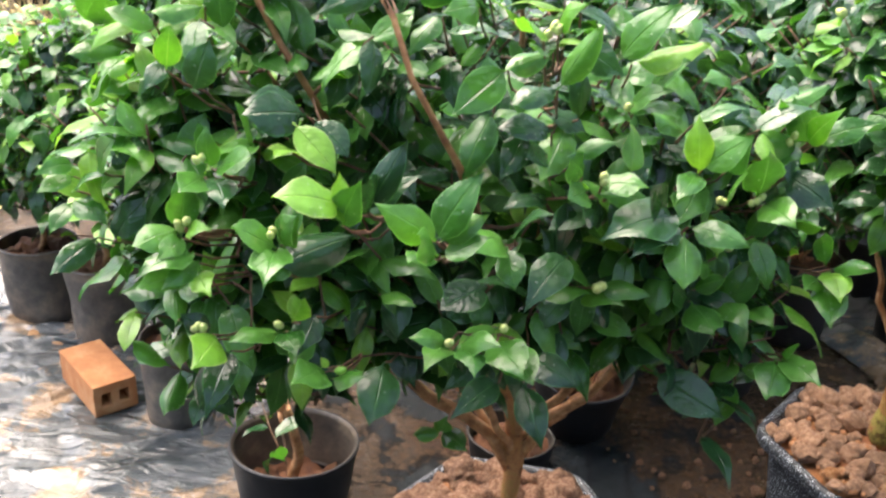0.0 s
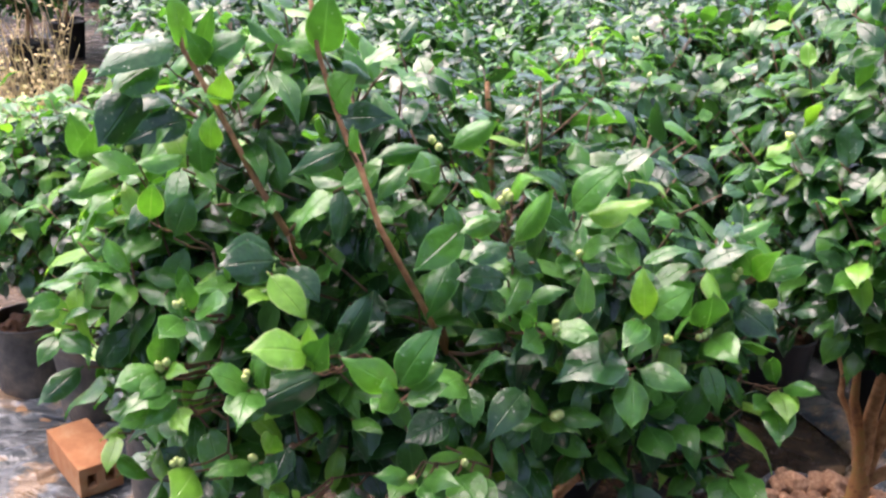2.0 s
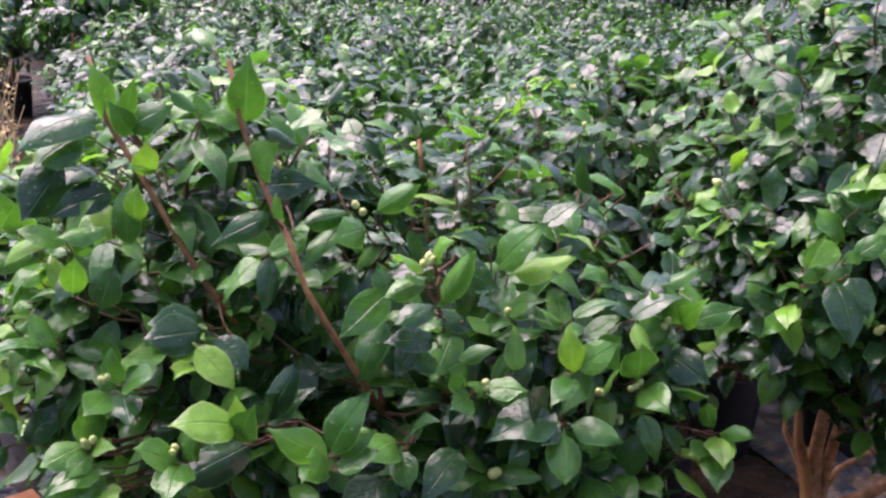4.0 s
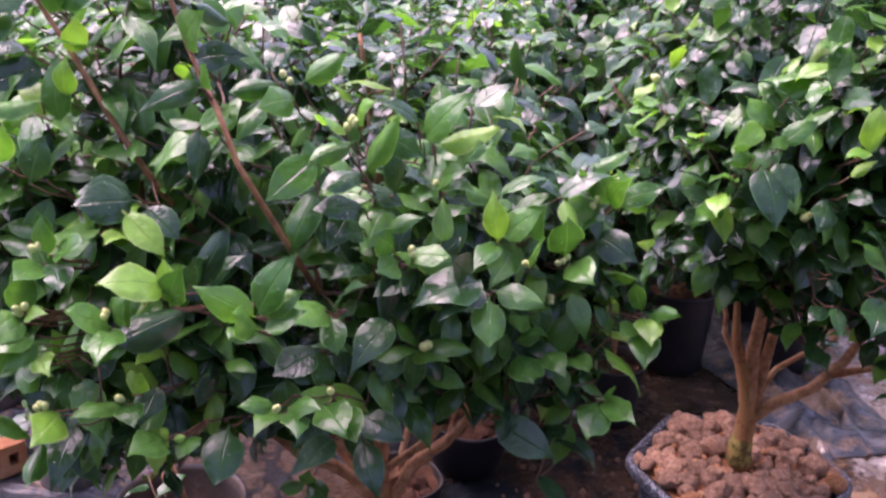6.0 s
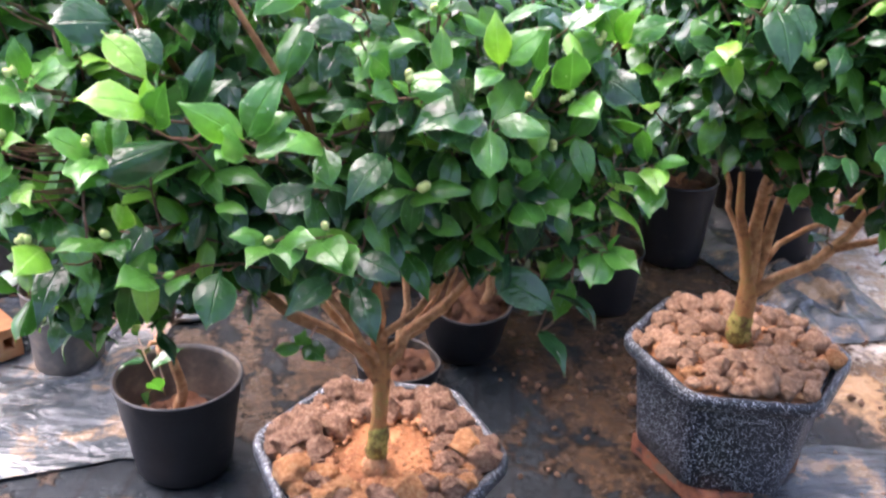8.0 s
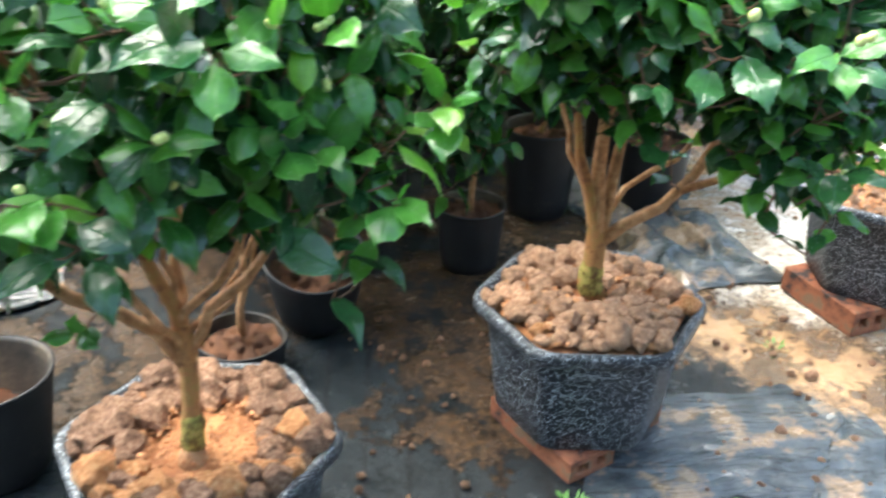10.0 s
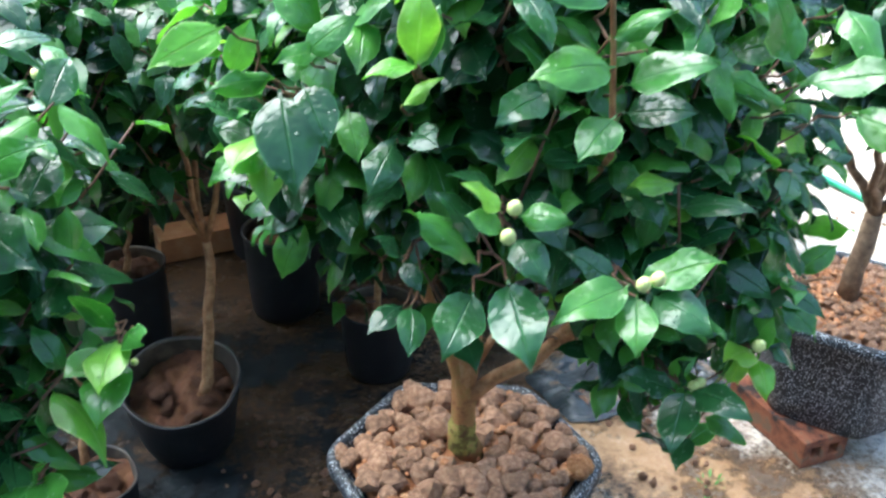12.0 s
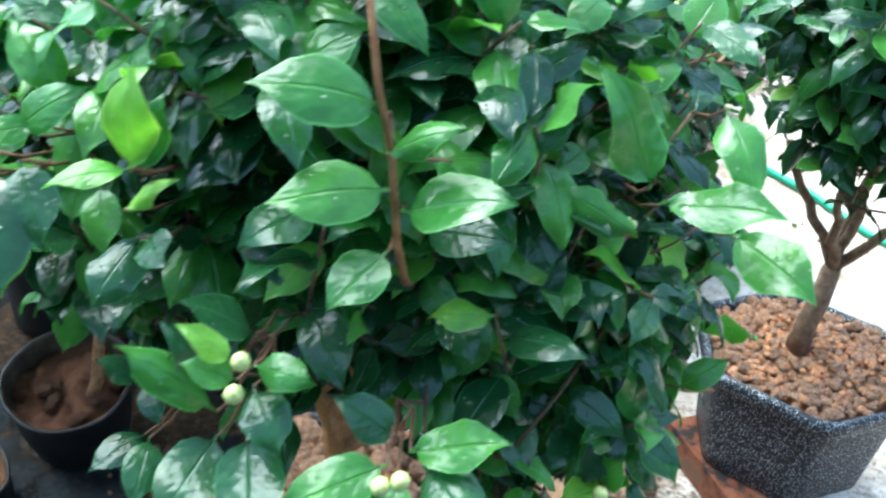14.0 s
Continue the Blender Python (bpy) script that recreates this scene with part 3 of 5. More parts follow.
def join_twigs(g, bases, limbs, start=0.0024):
    """Ties every shoot's base to the nearest wood, growing inwards out."""
    nodes = [Vector(p) for pts in limbs for p in pts]
    grid = np.array([tuple(p) for p in nodes])
    order = sorted(bases, key=lambda b: float(np.min(np.linalg.norm(grid - np.array(b), axis=1))))
    for b in order:
        d = np.linalg.norm(grid - np.array(b), axis=1)
        drop = np.maximum(0, grid[:, 2] - b.z) * 1.5
        a = Vector(grid[int(np.argmin(d + drop))])
        span = (b - a).length
        if span < 0.004:
            continue
        r = g.rnd
        mid = [a.lerp(b, f) + Vector((r.uniform(-1, 1), r.uniform(-1, 1), r.uniform(-1.2, 0.4))) * 0.05 * span for f in (0.33, 0.66)]
        g.twigs.append(([a, *mid, b], [start, start * 0.9, start * 0.75, 0.0015], False))
        grid = np.vstack([grid, [tuple(p) for p in (*mid, b)]])


def finish(g, tree, shapes, kind, singles, near=(0.4, 0.0, 1.1)):
    """Turns what g holds into meshes under tree: the leaves nearest to the open side one by one, the rest joined."""
    off = tree.matrix_basis.inverted()
    eye = Vector(near)
    leaves = sorted(g.leaves, key=lambda it: (it[0].translation - eye).length)
    for m, k, tone in leaves[:singles]:
        part("leaf", leaf_mesh(kind, shapes, k % len(shapes), tone), None, tree, "", off @ m)
    if leaves[singles:]:
        leaf_mass("foliage", [(off @ m, k, tone) for m, k, tone in leaves[singles:]], shapes, tree, "dense glossy dark green leaves")
    for m in g.buds[:170]:
        part("flower_bud", BUD_MESH, None, tree, "", off @ m)
    for name, flag, mat in (("twig_mass", False, TWIG), ("red_shoot_mass", True, SHOOT)):
        verts, faces = [], []
        for pts, radii, red in g.twigs:
            if red != flag:
                continue
            v, f = tube_arrays([off @ Vector(p) for p in pts], radii, 5)
            faces += [tuple(i + len(verts) for i in q) for q in f]
            verts += v
        if verts:
            tagged(part(name, mesh_from(name, verts, faces, mats=(mat,)), None, tree), kind="stuff")


# ---- planters and pots ----
def hexagon(radius, rounding=0.16, per=5):
    """Outline of a hexagon with rounded corners, corner on the x axis."""
    out = []
    for k in range(6):
        a = math.pi / 3 * k
        c = Vector((math.cos(a), math.sin(a), 0)) * radius
        p = Vector((math.cos(a - math.pi / 3), math.sin(a - math.pi / 3), 0)) * radius
        q = Vector((math.cos(a + math.pi / 3), math.sin(a + math.pi / 3), 0)) * radius
        s, e = c.lerp(p, rounding), c.lerp(q, rounding)
        for i in range(per + 1):
            f = i / per
            out.append(s.lerp(c, f).lerp(c.lerp(e, f), f))
    return out


def rings_mesh(name, rings, close_last=True):
    """Skin over outlines of equal length."""
    n = len(rings[0])
    verts = [tuple(p) for ring in rings for p in ring]
    faces = []
    for j in range(len(rings) - 1):
        for i in range(n):
            faces.append((j * n + i, j * n + (i + 1) % n, (j + 1) * n + (i + 1) % n, (j + 1) * n + i))
    if close_last:
        faces.append(tuple(range((len(rings) - 1) * n, len(rings) * n)))
        faces.append(tuple(range(n - 1, -1, -1)))
    return mesh_from(name, verts, faces)


def ring_at(radius, z, round_=0.16):
    return [p + Vector((0, 0, z)) for p in hexagon(radius, round_)]


PLANTER_BODY = rings_mesh("body", [ring_at(0.160, 0.0), ring_at(0.164, 0.004), ring_at(0.171, 0.06), ring_at(0.179, 0.12), ring_at(0.188, 0.185), ring_at(0.192, 0.206),
                                   ring_at(0.186, 0.212), ring_at(0.17, 0.11), ring_at(0.15, 0.012)])
PLANTER_RIM = rings_mesh("rim", [ring_at(0.193, 0.198), ring_at(0.211, 0.202), ring_at(0.2155, 0.208), ring_at(0.2160, 0.220), ring_at(0.2135, 0.2265), ring_at(0.208, 0.229), ring_at(0.201, 0.2275), ring_at(0.195, 0.220), ring_at(0.189, 0.20), ring_at(0.193, 0.198)], False)


def planter(place, turn, label):
    ob = thing("hexagonal_planter", place, label, "planter", "speckled hexagonal planters", turn=turn)
    part("body", PLANTER_BODY, PLANTER, ob)
    part("rim", PLANTER_RIM, PLANTER, ob)
    return ob


def clod_meshes(count, mat, seed, broken=False):
    """Lumps of clay: blunt facets, then lumps upon lumps; the broken ones have sharper facets."""
    out = []
    for k in range(count):
        rnd = random.Random(seed * 100 + k)
        planes = [(unit((rnd.gauss(0, 1), rnd.gauss(0, 1), rnd.gauss(0, 1))), rnd.uniform(0.56, 0.9) if broken else rnd.uniform(0.70, 0.98)) for _ in range(12 if broken else 9)]
        rough = 0.55 if broken else 0.9
        bm = bmesh.new()
        bmesh.ops.create_icosphere(bm, subdivisions=2, radius=1.0)
        for v in bm.verts:
            d = v.co.normalized()
            far = min([1.12] + [w / max(0.2, d.dot(n)) for n, w in planes if d.dot(n) > 0.2])
            q = d * 1.7 + Vector((seed + k * 7.1, k * 3.3, 0))
            far *= 1.05 + rough * (0.24 * noise.noise(q) + 0.34 * noise.noise(q * 2.4) + 0.34 * noise.noise(q * 4.9))
            v.co = Vector((d.x, d.y * 0.92, d.z * 0.85)) * far
        mesh = bpy.data.meshes.new("clod")
        bm.to_mesh(mesh)
        bm.free()
        mesh.materials.append(mat)
        out.append(mesh)
    return out


CLODS = clod_meshes(8, CLOD, 3)
CLODS_ORANGE = clod_meshes(4, CLOD_ORANGE, 40)
CLODS_BROKEN = clod_meshes(8, CLOD_PALE, 70, True)
CLODS_DARK = clod_meshes(4, SHADED_EARTH, 90)


def in_hexagon(x, y, radius):
    a = radius * math.sqrt(3) / 2
    return abs(y) < a and abs(x * math.sqrt(3) / 2) + abs(y) / 2 < a


def soil_in_planter(place, turn, level, label, hollow, sizes, seed, orange=0, count=120, big=(), close=0.56, lumps=CLODS, bits=1500):
    """A bed of earth that fills a planter, heaped with lumps of clay."""
    rnd = random.Random(seed)
    ob = thing("soil_bed", (place[0], place[1], place[2] + level), label, "soil", turn=turn)
    rings = []
    for k in range(9):
        f = 1 - k / 8.0
        ring = []
        for p in hexagon(0.182 * max(f, 0.02)):
            h = 0.018 * (1 - f) + 0.010 * noise.noise(Vector((p.x * 22, p.y * 22, seed)))
            ring.append(Vector((p.x, p.y, h)))
        rings.append(ring)
    part("earth", rings_mesh("earth", rings, False), EARTH, ob)
    placed = []
    for x, y, s in big:
        placed.append((x, y, s))
        m = pose(x, y, 0.014 + s * 0.45, rnd.uniform(-20, 20), rnd.uniform(-20, 20), rnd.uniform(0, 360)) @ Matrix.Diagonal((s, s, s, 1))
        part("clod", rnd.choice(CLODS_ORANGE), None, ob, "bright orange clay clod", m)
    tries = 0
    while len(placed) < count and tries < 6000:
        tries += 1
        s = rnd.uniform(*sizes)
        x, y = rnd.uniform(-0.19, 0.19), rnd.uniform(-0.19, 0.19)
        if not in_hexagon(x, y, 0.196 - s * 0.55) or math.hypot(x, y - 0.0) < hollow:
            continue
        if any(math.hypot(x - a, y - b) < (s + c) * close for a, b, c in placed):
            continue
        placed.append((x, y, s))
        meshes = CLODS_ORANGE if rnd.random() < orange and y < -0.02 else lumps
        m = pose(x, y, 0.010 + s * rnd.uniform(0.3, 0.75), rnd.uniform(-25, 25), rnd.uniform(-25, 25), rnd.uniform(0, 360)) @ Matrix.Diagonal((s, s, s, 1))
        part("clod", rnd.choice(meshes), None, ob, "", m)
    # small crumbs between the clods
    verts, faces = [], []
    src = []
    for k in range(4):
        bm = bmesh.new()
        bmesh.ops.create_icosphere(bm, subdivisions=1, radius=1.0)
        src.append((np.array([tuple(v.co * (1 + 0.4 * noise.noise(v.co * 1.9 + Vector((k * 5.0, 0, 0))))) for v in bm.verts]), [tuple(v.index for v in f.verts) for f in bm.faces]))
        bm.free()
    for k in range(bits):
        x, y = rnd.uniform(-0.18, 0.18), rnd.uniform(-0.18, 0.18)
        if not in_hexagon(x, y, 0.18):
            continue
        s = rnd.uniform(0.002, 0.008) if math.hypot(x, y) > hollow * 0.85 else rnd.uniform(0.001, 0.0035)
        v, f = src[k % 4]
        a = rnd.uniform(0, 6.28)
        turned = v @ np.array(((math.cos(a), math.sin(a), 0), (-math.sin(a), math.cos(a), 0), (0, 0, 1))) * s + np.array((x, y, 0.014 + 0.012 * (1 - math.hypot(x, y) / 0.2)))
        faces += [tuple(i + len(verts) for i in q) for q in f]
        verts += turned.tolist()
    tagged(part("crumb_mass", mesh_from("crumb_mass", verts, faces, mats=(CRUMB,), smooth=False), None, ob), kind="stuff")
    return ob


def lathe(name, profile, seg=40, wob=0.0, seed=0):
    rings = []
    for r, z in profile:
        ring = []
        for i in range(seg):
            a = 2 * math.pi * i / seg
            q = 1 + wob * noise.noise(Vector((math.cos(a) * 1.5, math.sin(a) * 1.5, z * 9 + seed)))
            ring.append((r * q * math.cos(a), r * q * math.sin(a), z))
        rings.append(ring)
    return rings_mesh(name, rings, False)


def black_pot(place, top, bottom, height, fill, label, mat, tilt=(0, 0), wob=0.0, seed=0, ribs=True, group="black nursery pots"):
    """A thin round nursery pot with a rolled lip, ribbed inside, and its earth."""
    ob = thing("nursery_pot", place, label, "plant pot", group)
    ob.matrix_basis = pose(*place, tilt[0], tilt[1], seed * 37)
    prof = [(0.001, 0.002), (bottom * 0.93, 0.0), (bottom, 0.006)]
    for k in range(1, 6):
        f = k / 6
        prof.append((bottom + (top - bottom) * f, height * f))
    prof += [(top * 0.985, height * 0.93), (top, height * 0.955), (top * 1.02, height * 0.975), (top * 1.015, height), (top * 0.985, height)]
    part("body", lathe("body", prof, 40, wob, seed), mat, ob)
    prof, steps = [prof[-1]], 15
    for k in range(steps):
        f = 0.97 - k / steps * (0.97 - fill * 0.9)
        r = (bottom + (top - bottom) * f) * (0.975 if (k % 2 or not ribs) else 0.935)
        prof.append((r, height * f))
    part("inner_wall", lathe("inner_wall", prof, 40, wob, seed), POT_INSIDE, ob, "ribbed inside, caught light put into its colour")
    er = (bottom + (top - bottom) * fill) * 0.965
    rings = []
    for k in range(15):
        f = max(0.01, 1 - k / 14.0)
        ring = []
        for i in range(44):
            x, y = er * f * math.cos(2 * math.pi * i / 44), er * f * math.sin(2 * math.pi * i / 44)
            ring.append((x, y, height * fill + 0.012 * (1 - f) + 0.030 * noise.noise(Vector((x * 14, y * 14, seed))) + 0.014 * noise.noise(Vector((x * 55, y * 55, seed)))))
        rings.append(ring)
    earth = part("earth", rings_mesh("earth", rings, False), SHADED_EARTH, ob, "orange-brown potting earth, darkened for canopy shade")
    rnd = random.Random(seed + 900)
    for k in range(22):
        a, q, size = rnd.uniform(0, 6.28), rnd.uniform(0.25, 0.85) * er, rnd.uniform(0.007, 0.017)
        m = pose(q * math.cos(a), q * math.sin(a), height * fill + 0.006, rnd.uniform(-30, 30), rnd.uniform(-30, 30), rnd.uniform(0, 360)) @ Matrix.Diagonal((size, size, size, 1))
        part("clod", rnd.choice(CLODS_DARK), None, earth, "", m)
    return ob


def brick(name, place, turn, size, mat, label):
    """A fired brick with two square channels through its length."""
    lx, ly, lz = size
    ob = thing(name, place, label, "brick", turn=turn)
    ys = [-0.5 * ly, -0.31 * ly, -0.10 * ly, 0.10 * ly, 0.31 * ly, 0.5 * ly]
    zs = [0.0, 0.30 * lz, 0.70 * lz, lz]
    xs = [-lx / 2, -lx / 6, lx / 6, lx / 2]
    bm = bmesh.new()

    def quad(*corners):
        bm.faces.new([bm.verts.new(c) for c in corners])

    for x, flip in ((-lx / 2, True), (lx / 2, False)):
        for i in range(5):
            for j in range(3):
                if j == 1 and i in (1, 3):
                    continue
                c = [(x, ys[i], zs[j]), (x, ys[i + 1], zs[j]), (x, ys[i + 1], zs[j + 1]), (x, ys[i], zs[j + 1])]
                quad(*(reversed(c) if flip else c))
    for k in range(3):
        a, b = xs[k], xs[k + 1]
        for i in range(5):
            quad((a, ys[i], lz), (b, ys[i], lz), (b, ys[i + 1], lz), (a, ys[i + 1], lz))
            quad((a, ys[i], 0), (a, ys[i + 1], 0), (b, ys[i + 1], 0), (b, ys[i], 0))
        for j in range(3):
            quad((a, ys[0], zs[j]), (b, ys[0], zs[j]), (b, ys[0], zs[j + 1]), (a, ys[0], zs[j + 1]))
            quad((a, ys[5], zs[j]), (a, ys[5], zs[j + 1]), (b, ys[5], zs[j + 1]), (b, ys[5], zs[j]))
        for i in (1, 3):
            p, q, u, v = ys[i], ys[i + 1], zs[1], zs[2]
            quad((a, p, u), (a, q, u), (b, q, u), (b, p, u))
            quad((a, p, v), (b, p, v), (b, q, v), (a, q, v))
            quad((a, p, u), (b, p, u), (b, p, v), (a, p, v))
            quad((a, q, u), (a, q, v), (b, q, v), (b, q, u))
    bmesh.ops.remove_doubles(bm, verts=bm.verts, dist=1e-5)
    bmesh.ops.recalc_face_normals(bm, faces=bm.faces)
    rim = [e for e in bm.edges if len(e.link_faces) == 2 and e.calc_face_angle(0) > 0.5]
    bmesh.ops.bevel(bm, geom=rim, offset=0.003, segments=2, affect="EDGES", profile=0.6)
    for v in bm.verts:
        v.co += Vector((noise.noise(v.co * 40), noise.noise(v.co * 40 + Vector((9, 0, 0))), noise.noise(v.co * 40 + Vector((0, 9, 0))))) * 0.0015
    part("body", bm, mat, ob, smooth=False)
    return ob


# ---- the three planters on the mat ----
P1, P2, P4 = (0.152, 1.14, 0.001), (0.808, 1.392, 0.046), (1.630, 1.765, 0.062)
planter(P1, -7, "black hexagonal planter with white speckles, standing on the mat")
planter(P2, -8, "black hexagonal planter with white speckles, raised on a brick")
planter(P4, 18, "black hexagonal planter with white speckles, on a red brick")
soil_in_planter(P1, -7, 0.203, "orange earth ringed with brown clay clods", 0.094, (0.013, 0.030), 5, 0.28, 220, ((-0.117, -0.085, 0.031), (0.056, -0.112, 0.032), (0.138, 0.02, 0.030), (-0.065, -0.135, 0.022), (-0.10, -0.122, 0.018)))
soil_in_planter(P2, -8, 0.212, "brown clay clods heaped over the earth", 0.036, (0.015, 0.031), 9, 0.06, 190, (), 0.62, CLODS_BROKEN, 500)
soil_in_planter(P4, 18, 0.205, "small brown clay clods over the earth", 0.02, (0.008, 0.018), 14, 0.0, 260, (), 0.60, CLODS_BROKEN, 800)

brick("brick", (0.746, 1.347, 0.0), 116, (0.23, 0.106, 0.045), BRICK_RED, "red clay brick under a planter")
brick("brick", (0.868, 1.446, 0.0), 116, (0.23, 0.106, 0.045), BRICK_RED, "red clay brick under a planter")
brick("brick", (1.522, 1.735, 0.0), 104, (0.23, 0.106, 0.061), BRICK_RED, "red clay brick under a planter")
brick("brick", (1.668, 1.828, 0.0), 104, (0.23, 0.106, 0.061), BRICK_RED, "red clay brick under a planter")
brick("loose_brick", (-0.778, 1.771, 0.012), -46, (0.21, 0.098, 0.076), BRICK, "orange hollow clay brick lying on plastic film")

brick("loose_brick", (0.235, 2.66, 0.0), 20, (0.22, 0.105, 0.07), BRICK, "broken orange brick on bare mud")

# ---- nursery pots ----
black_pot((-0.232, 1.376, 0), 0.117, 0.088, 0.195, 0.46, "black plastic nursery pot with ribbed inside and sandy earth", BLACK_POT, (-2, 2), seed=1)
black_pot((0.328, 1.806, 0.022), 0.110, 0.086, 0.165, 0.70, "small black nursery pot leaning forward, orange earth", BLACK_POT, (15, 0), 0.06, seed=0)
black_pot((0.175, 1.62, 0), 0.090, 0.078, 0.085, 0.72, "low black nursery pot of brown earth", BLACK_POT, (0, 0), 0.12, seed=3)
black_pot((0.708, 2.03, 0), 0.084, 0.070, 0.165, 0.8, "small black nursery pot with brown earth", BLACK_POT, (0, 0), 0.03, seed=4)
black_pot((0.952, 2.325, 0), 0.102, 0.086, 0.25, 0.85, "tall black nursery pot with brown earth", BLACK_POT, (0, 0), 0.03, seed=5)
black_pot((1.285, 2.335, 0), 0.095, 0.085, 0.20, 0.85, "black nursery pot with brown earth", BLACK_POT, (0, 0), 0.03, seed=6)
black_pot((-0.568, 1.727, 0), 0.082, 0.075, 0.20, 0.85, "dusty black grow bag of earth", GREY_POT, (0, 0), 0.06, seed=7)
black_pot((-0.870, 2.06, 0), 0.10, 0.085, 0.22, 0.86, "muddy grey grow bag of orange earth", GREY_POT, (0, 0), 0.08, seed=8)
black_pot((-1.090, 2.16, 0), 0.10, 0.09, 0.21, 0.86, "muddy grey grow bag of earth", GREY_POT, (0, 0), 0.08, seed=9)

black_pot((0.49, 2.315, 0), 0.092, 0.082, 0.22, 0.85, "tall black nursery pot with brown earth", BLACK_POT, (0, 0), 0.03, seed=10)
black_pot((0.155, 2.185, 0), 0.085, 0.075, 0.21, 0.85, "black nursery pot with brown earth", BLACK_POT, (0, 0), 0.03, seed=11)

# ---- shrub in the nearer planter ----
def shrub(place, label, group="camellia shrubs"):
    return thing("camellia_shrub", place, label, "shrub", group)


def wood(tree, name, points, radii, mat, label="", seed=0, sides=10):
    off = tree.matrix_basis.inverted()
    part(name, tube(name, [off @ Vector(p) for p in points], radii, sides, 0.07, seed), mat, tree, label)
    return points


def taper(a, b, n, power=1.0):
    return [a + (b - a) * (i / (n - 1)) ** power for i in range(n)]


def first_shrub():
    base = (0.150, 1.109, 0.209)
    tree = shrub(base, "camellia shrub with glossy green leaves and pale buds")
    g = Growth(101, 0.88, 0.42, 0.46, LEAF_FINE, lit_x=-0.05)
    g.heart = (0.10, 1.10, 0.74)
    fork = (0.155, 1.106, 0.399)
    limbs = [wood(tree, "trunk", [base, (0.146, 1.110, 0.246), (0.152, 1.109, 0.310), (0.155, 1.107, 0.363), fork, (0.149, 1.104, 0.466), (0.128, 1.094, 0.527), (0.108, 1.074, 0.608)], [0.0165, 0.016, 0.0125, 0.0125, 0.0145, 0.0115, 0.009, 0.006], MOSSY, "orange-tan trunk, mossy near the earth", 1, 12)]
    wood(tree, "moss", [(0.150, 1.110, 0.232), (0.147, 1.109, 0.246), (0.149, 1.108, 0.262), (0.151, 1.108, 0.280), (0.153, 1.107, 0.296)], [0.0150, 0.0185, 0.0162, 0.0172, 0.0120], MOSS, "olive moss round the trunk", 71, 14)
    wood(tree, "root_flare", [(0.147, 1.104, 0.200), (0.146, 1.103, 0.214), (0.147, 1.105, 0.226), (0.149, 1.108, 0.238)], [0.022, 0.0235, 0.021, 0.013], BARK, "swollen bare foot of the trunk", 72, 14)
    limbs.append(wood(tree, "limb", [(0.151, 1.107, 0.375), (0.121, 1.102, 0.434), (0.079, 1.098, 0.468), (0.029, 1.080, 0.505), (-0.025, 1.061, 0.569)], [0.010, 0.0095, 0.009, 0.0085, 0.007], BARK, "", 3))
    limbs.append(wood(tree, "limb", [(0.161, 1.105, 0.404), (0.179, 1.103, 0.431), (0.192, 1.101, 0.469), (0.243, 1.093, 0.513), (0.279, 1.085, 0.569), (0.330, 1.034, 0.632)], [0.009, 0.0085, 0.0078, 0.0068, 0.0055, 0.004], BARK, "", 4))
    limbs.append(wood(tree, "limb", [(0.153, 1.100, 0.445), (0.160, 1.094, 0.468), (0.207, 1.090, 0.511), (0.229, 1.083, 0.550), (0.245, 1.067, 0.590), (0.225, 1.049, 0.650)], [0.007, 0.0065, 0.006, 0.0055, 0.0045, 0.0035], BARK, "", 5))
    ends = [((0.05, 0.98, 0.66), 0.006, (0, 0, 0.0)), ((0.255, 1.11, 0.60), 0.0045, (0.03, 0, -0.012)), ((0.16, 1.20, 0.72), 0.008, (0, 0.02, 0.0)),
            ((-0.06, 1.20, 0.66), 0.007, (0, 0, -0.01)), ((0.28, 1.18, 0.66), 0.0045, (0.03, 0, -0.01)), ((0.15, 1.05, 0.72), 0.005, (0, 0, 0))]
    for k, (e, r, lift) in enumerate(ends):
        start = Vector(fork).lerp(Vector((0.142, 1.11, 0.46)), (k % 3) / 3)
        limbs.append(wood(tree, "limb", bend(start, e, lift, 9, 0.006, k), taper(r, r * 0.55, 9), BARK, "", k))
    tops = [((-0.025, 1.061, 0.569), (-0.304, 0.939, 0.846)), ((-0.025, 1.061, 0.569), (-0.156, 0.971, 0.968)), ((0.059, 0.977, 0.667), (0.080, 0.905, 0.860)), ((0.165, 1.280, 0.687), (0.110, 1.214, 1.078)),
            ((0.264, 1.095, 0.611), (0.301, 1.040, 0.907)), ((0.330, 1.034, 0.632), (0.429, 1.031, 0.750)), ((-0.054, 1.195, 0.669), (-0.207, 1.253, 1.021)), ((0.157, 1.104, 0.698), (0.144, 0.955, 0.981))]
    for k, (a, b) in enumerate(tops):
        limbs.append(wood(tree, "limb", bend(a, b, (0, 0, 0.01), 9, 0.008, 20 + k), taper(0.0062, 0.003, 9), BARK if k != 2 else SHOOT, "", 20 + k, 8))
    limbs.append(wood(tree, "limb", [(0.086, 0.883, 0.840), (0.065, 0.804, 0.926), (0.017, 0.817, 1.003), (-0.002, 0.827, 1.054), (-0.018, 0.848, 1.074), (-0.034, 0.858, 1.109), (-0.051, 0.862, 1.161), (-0.059, 0.862, 1.216)], taper(0.0036, 0.0022, 8), SHOOT, "red-brown young stem", 44, 8))
    limbs.append(wood(tree, "limb", [(-0.046, 0.976, 0.839), (-0.087, 0.884, 0.965), (-0.121, 0.899, 1.011), (-0.168, 0.913, 1.092), (-0.205, 0.933, 1.142), (-0.218, 0.931, 1.208)], taper(0.0042, 0.0022, 6), SHOOT, "red-brown young stem", 45, 8))
    bases = []
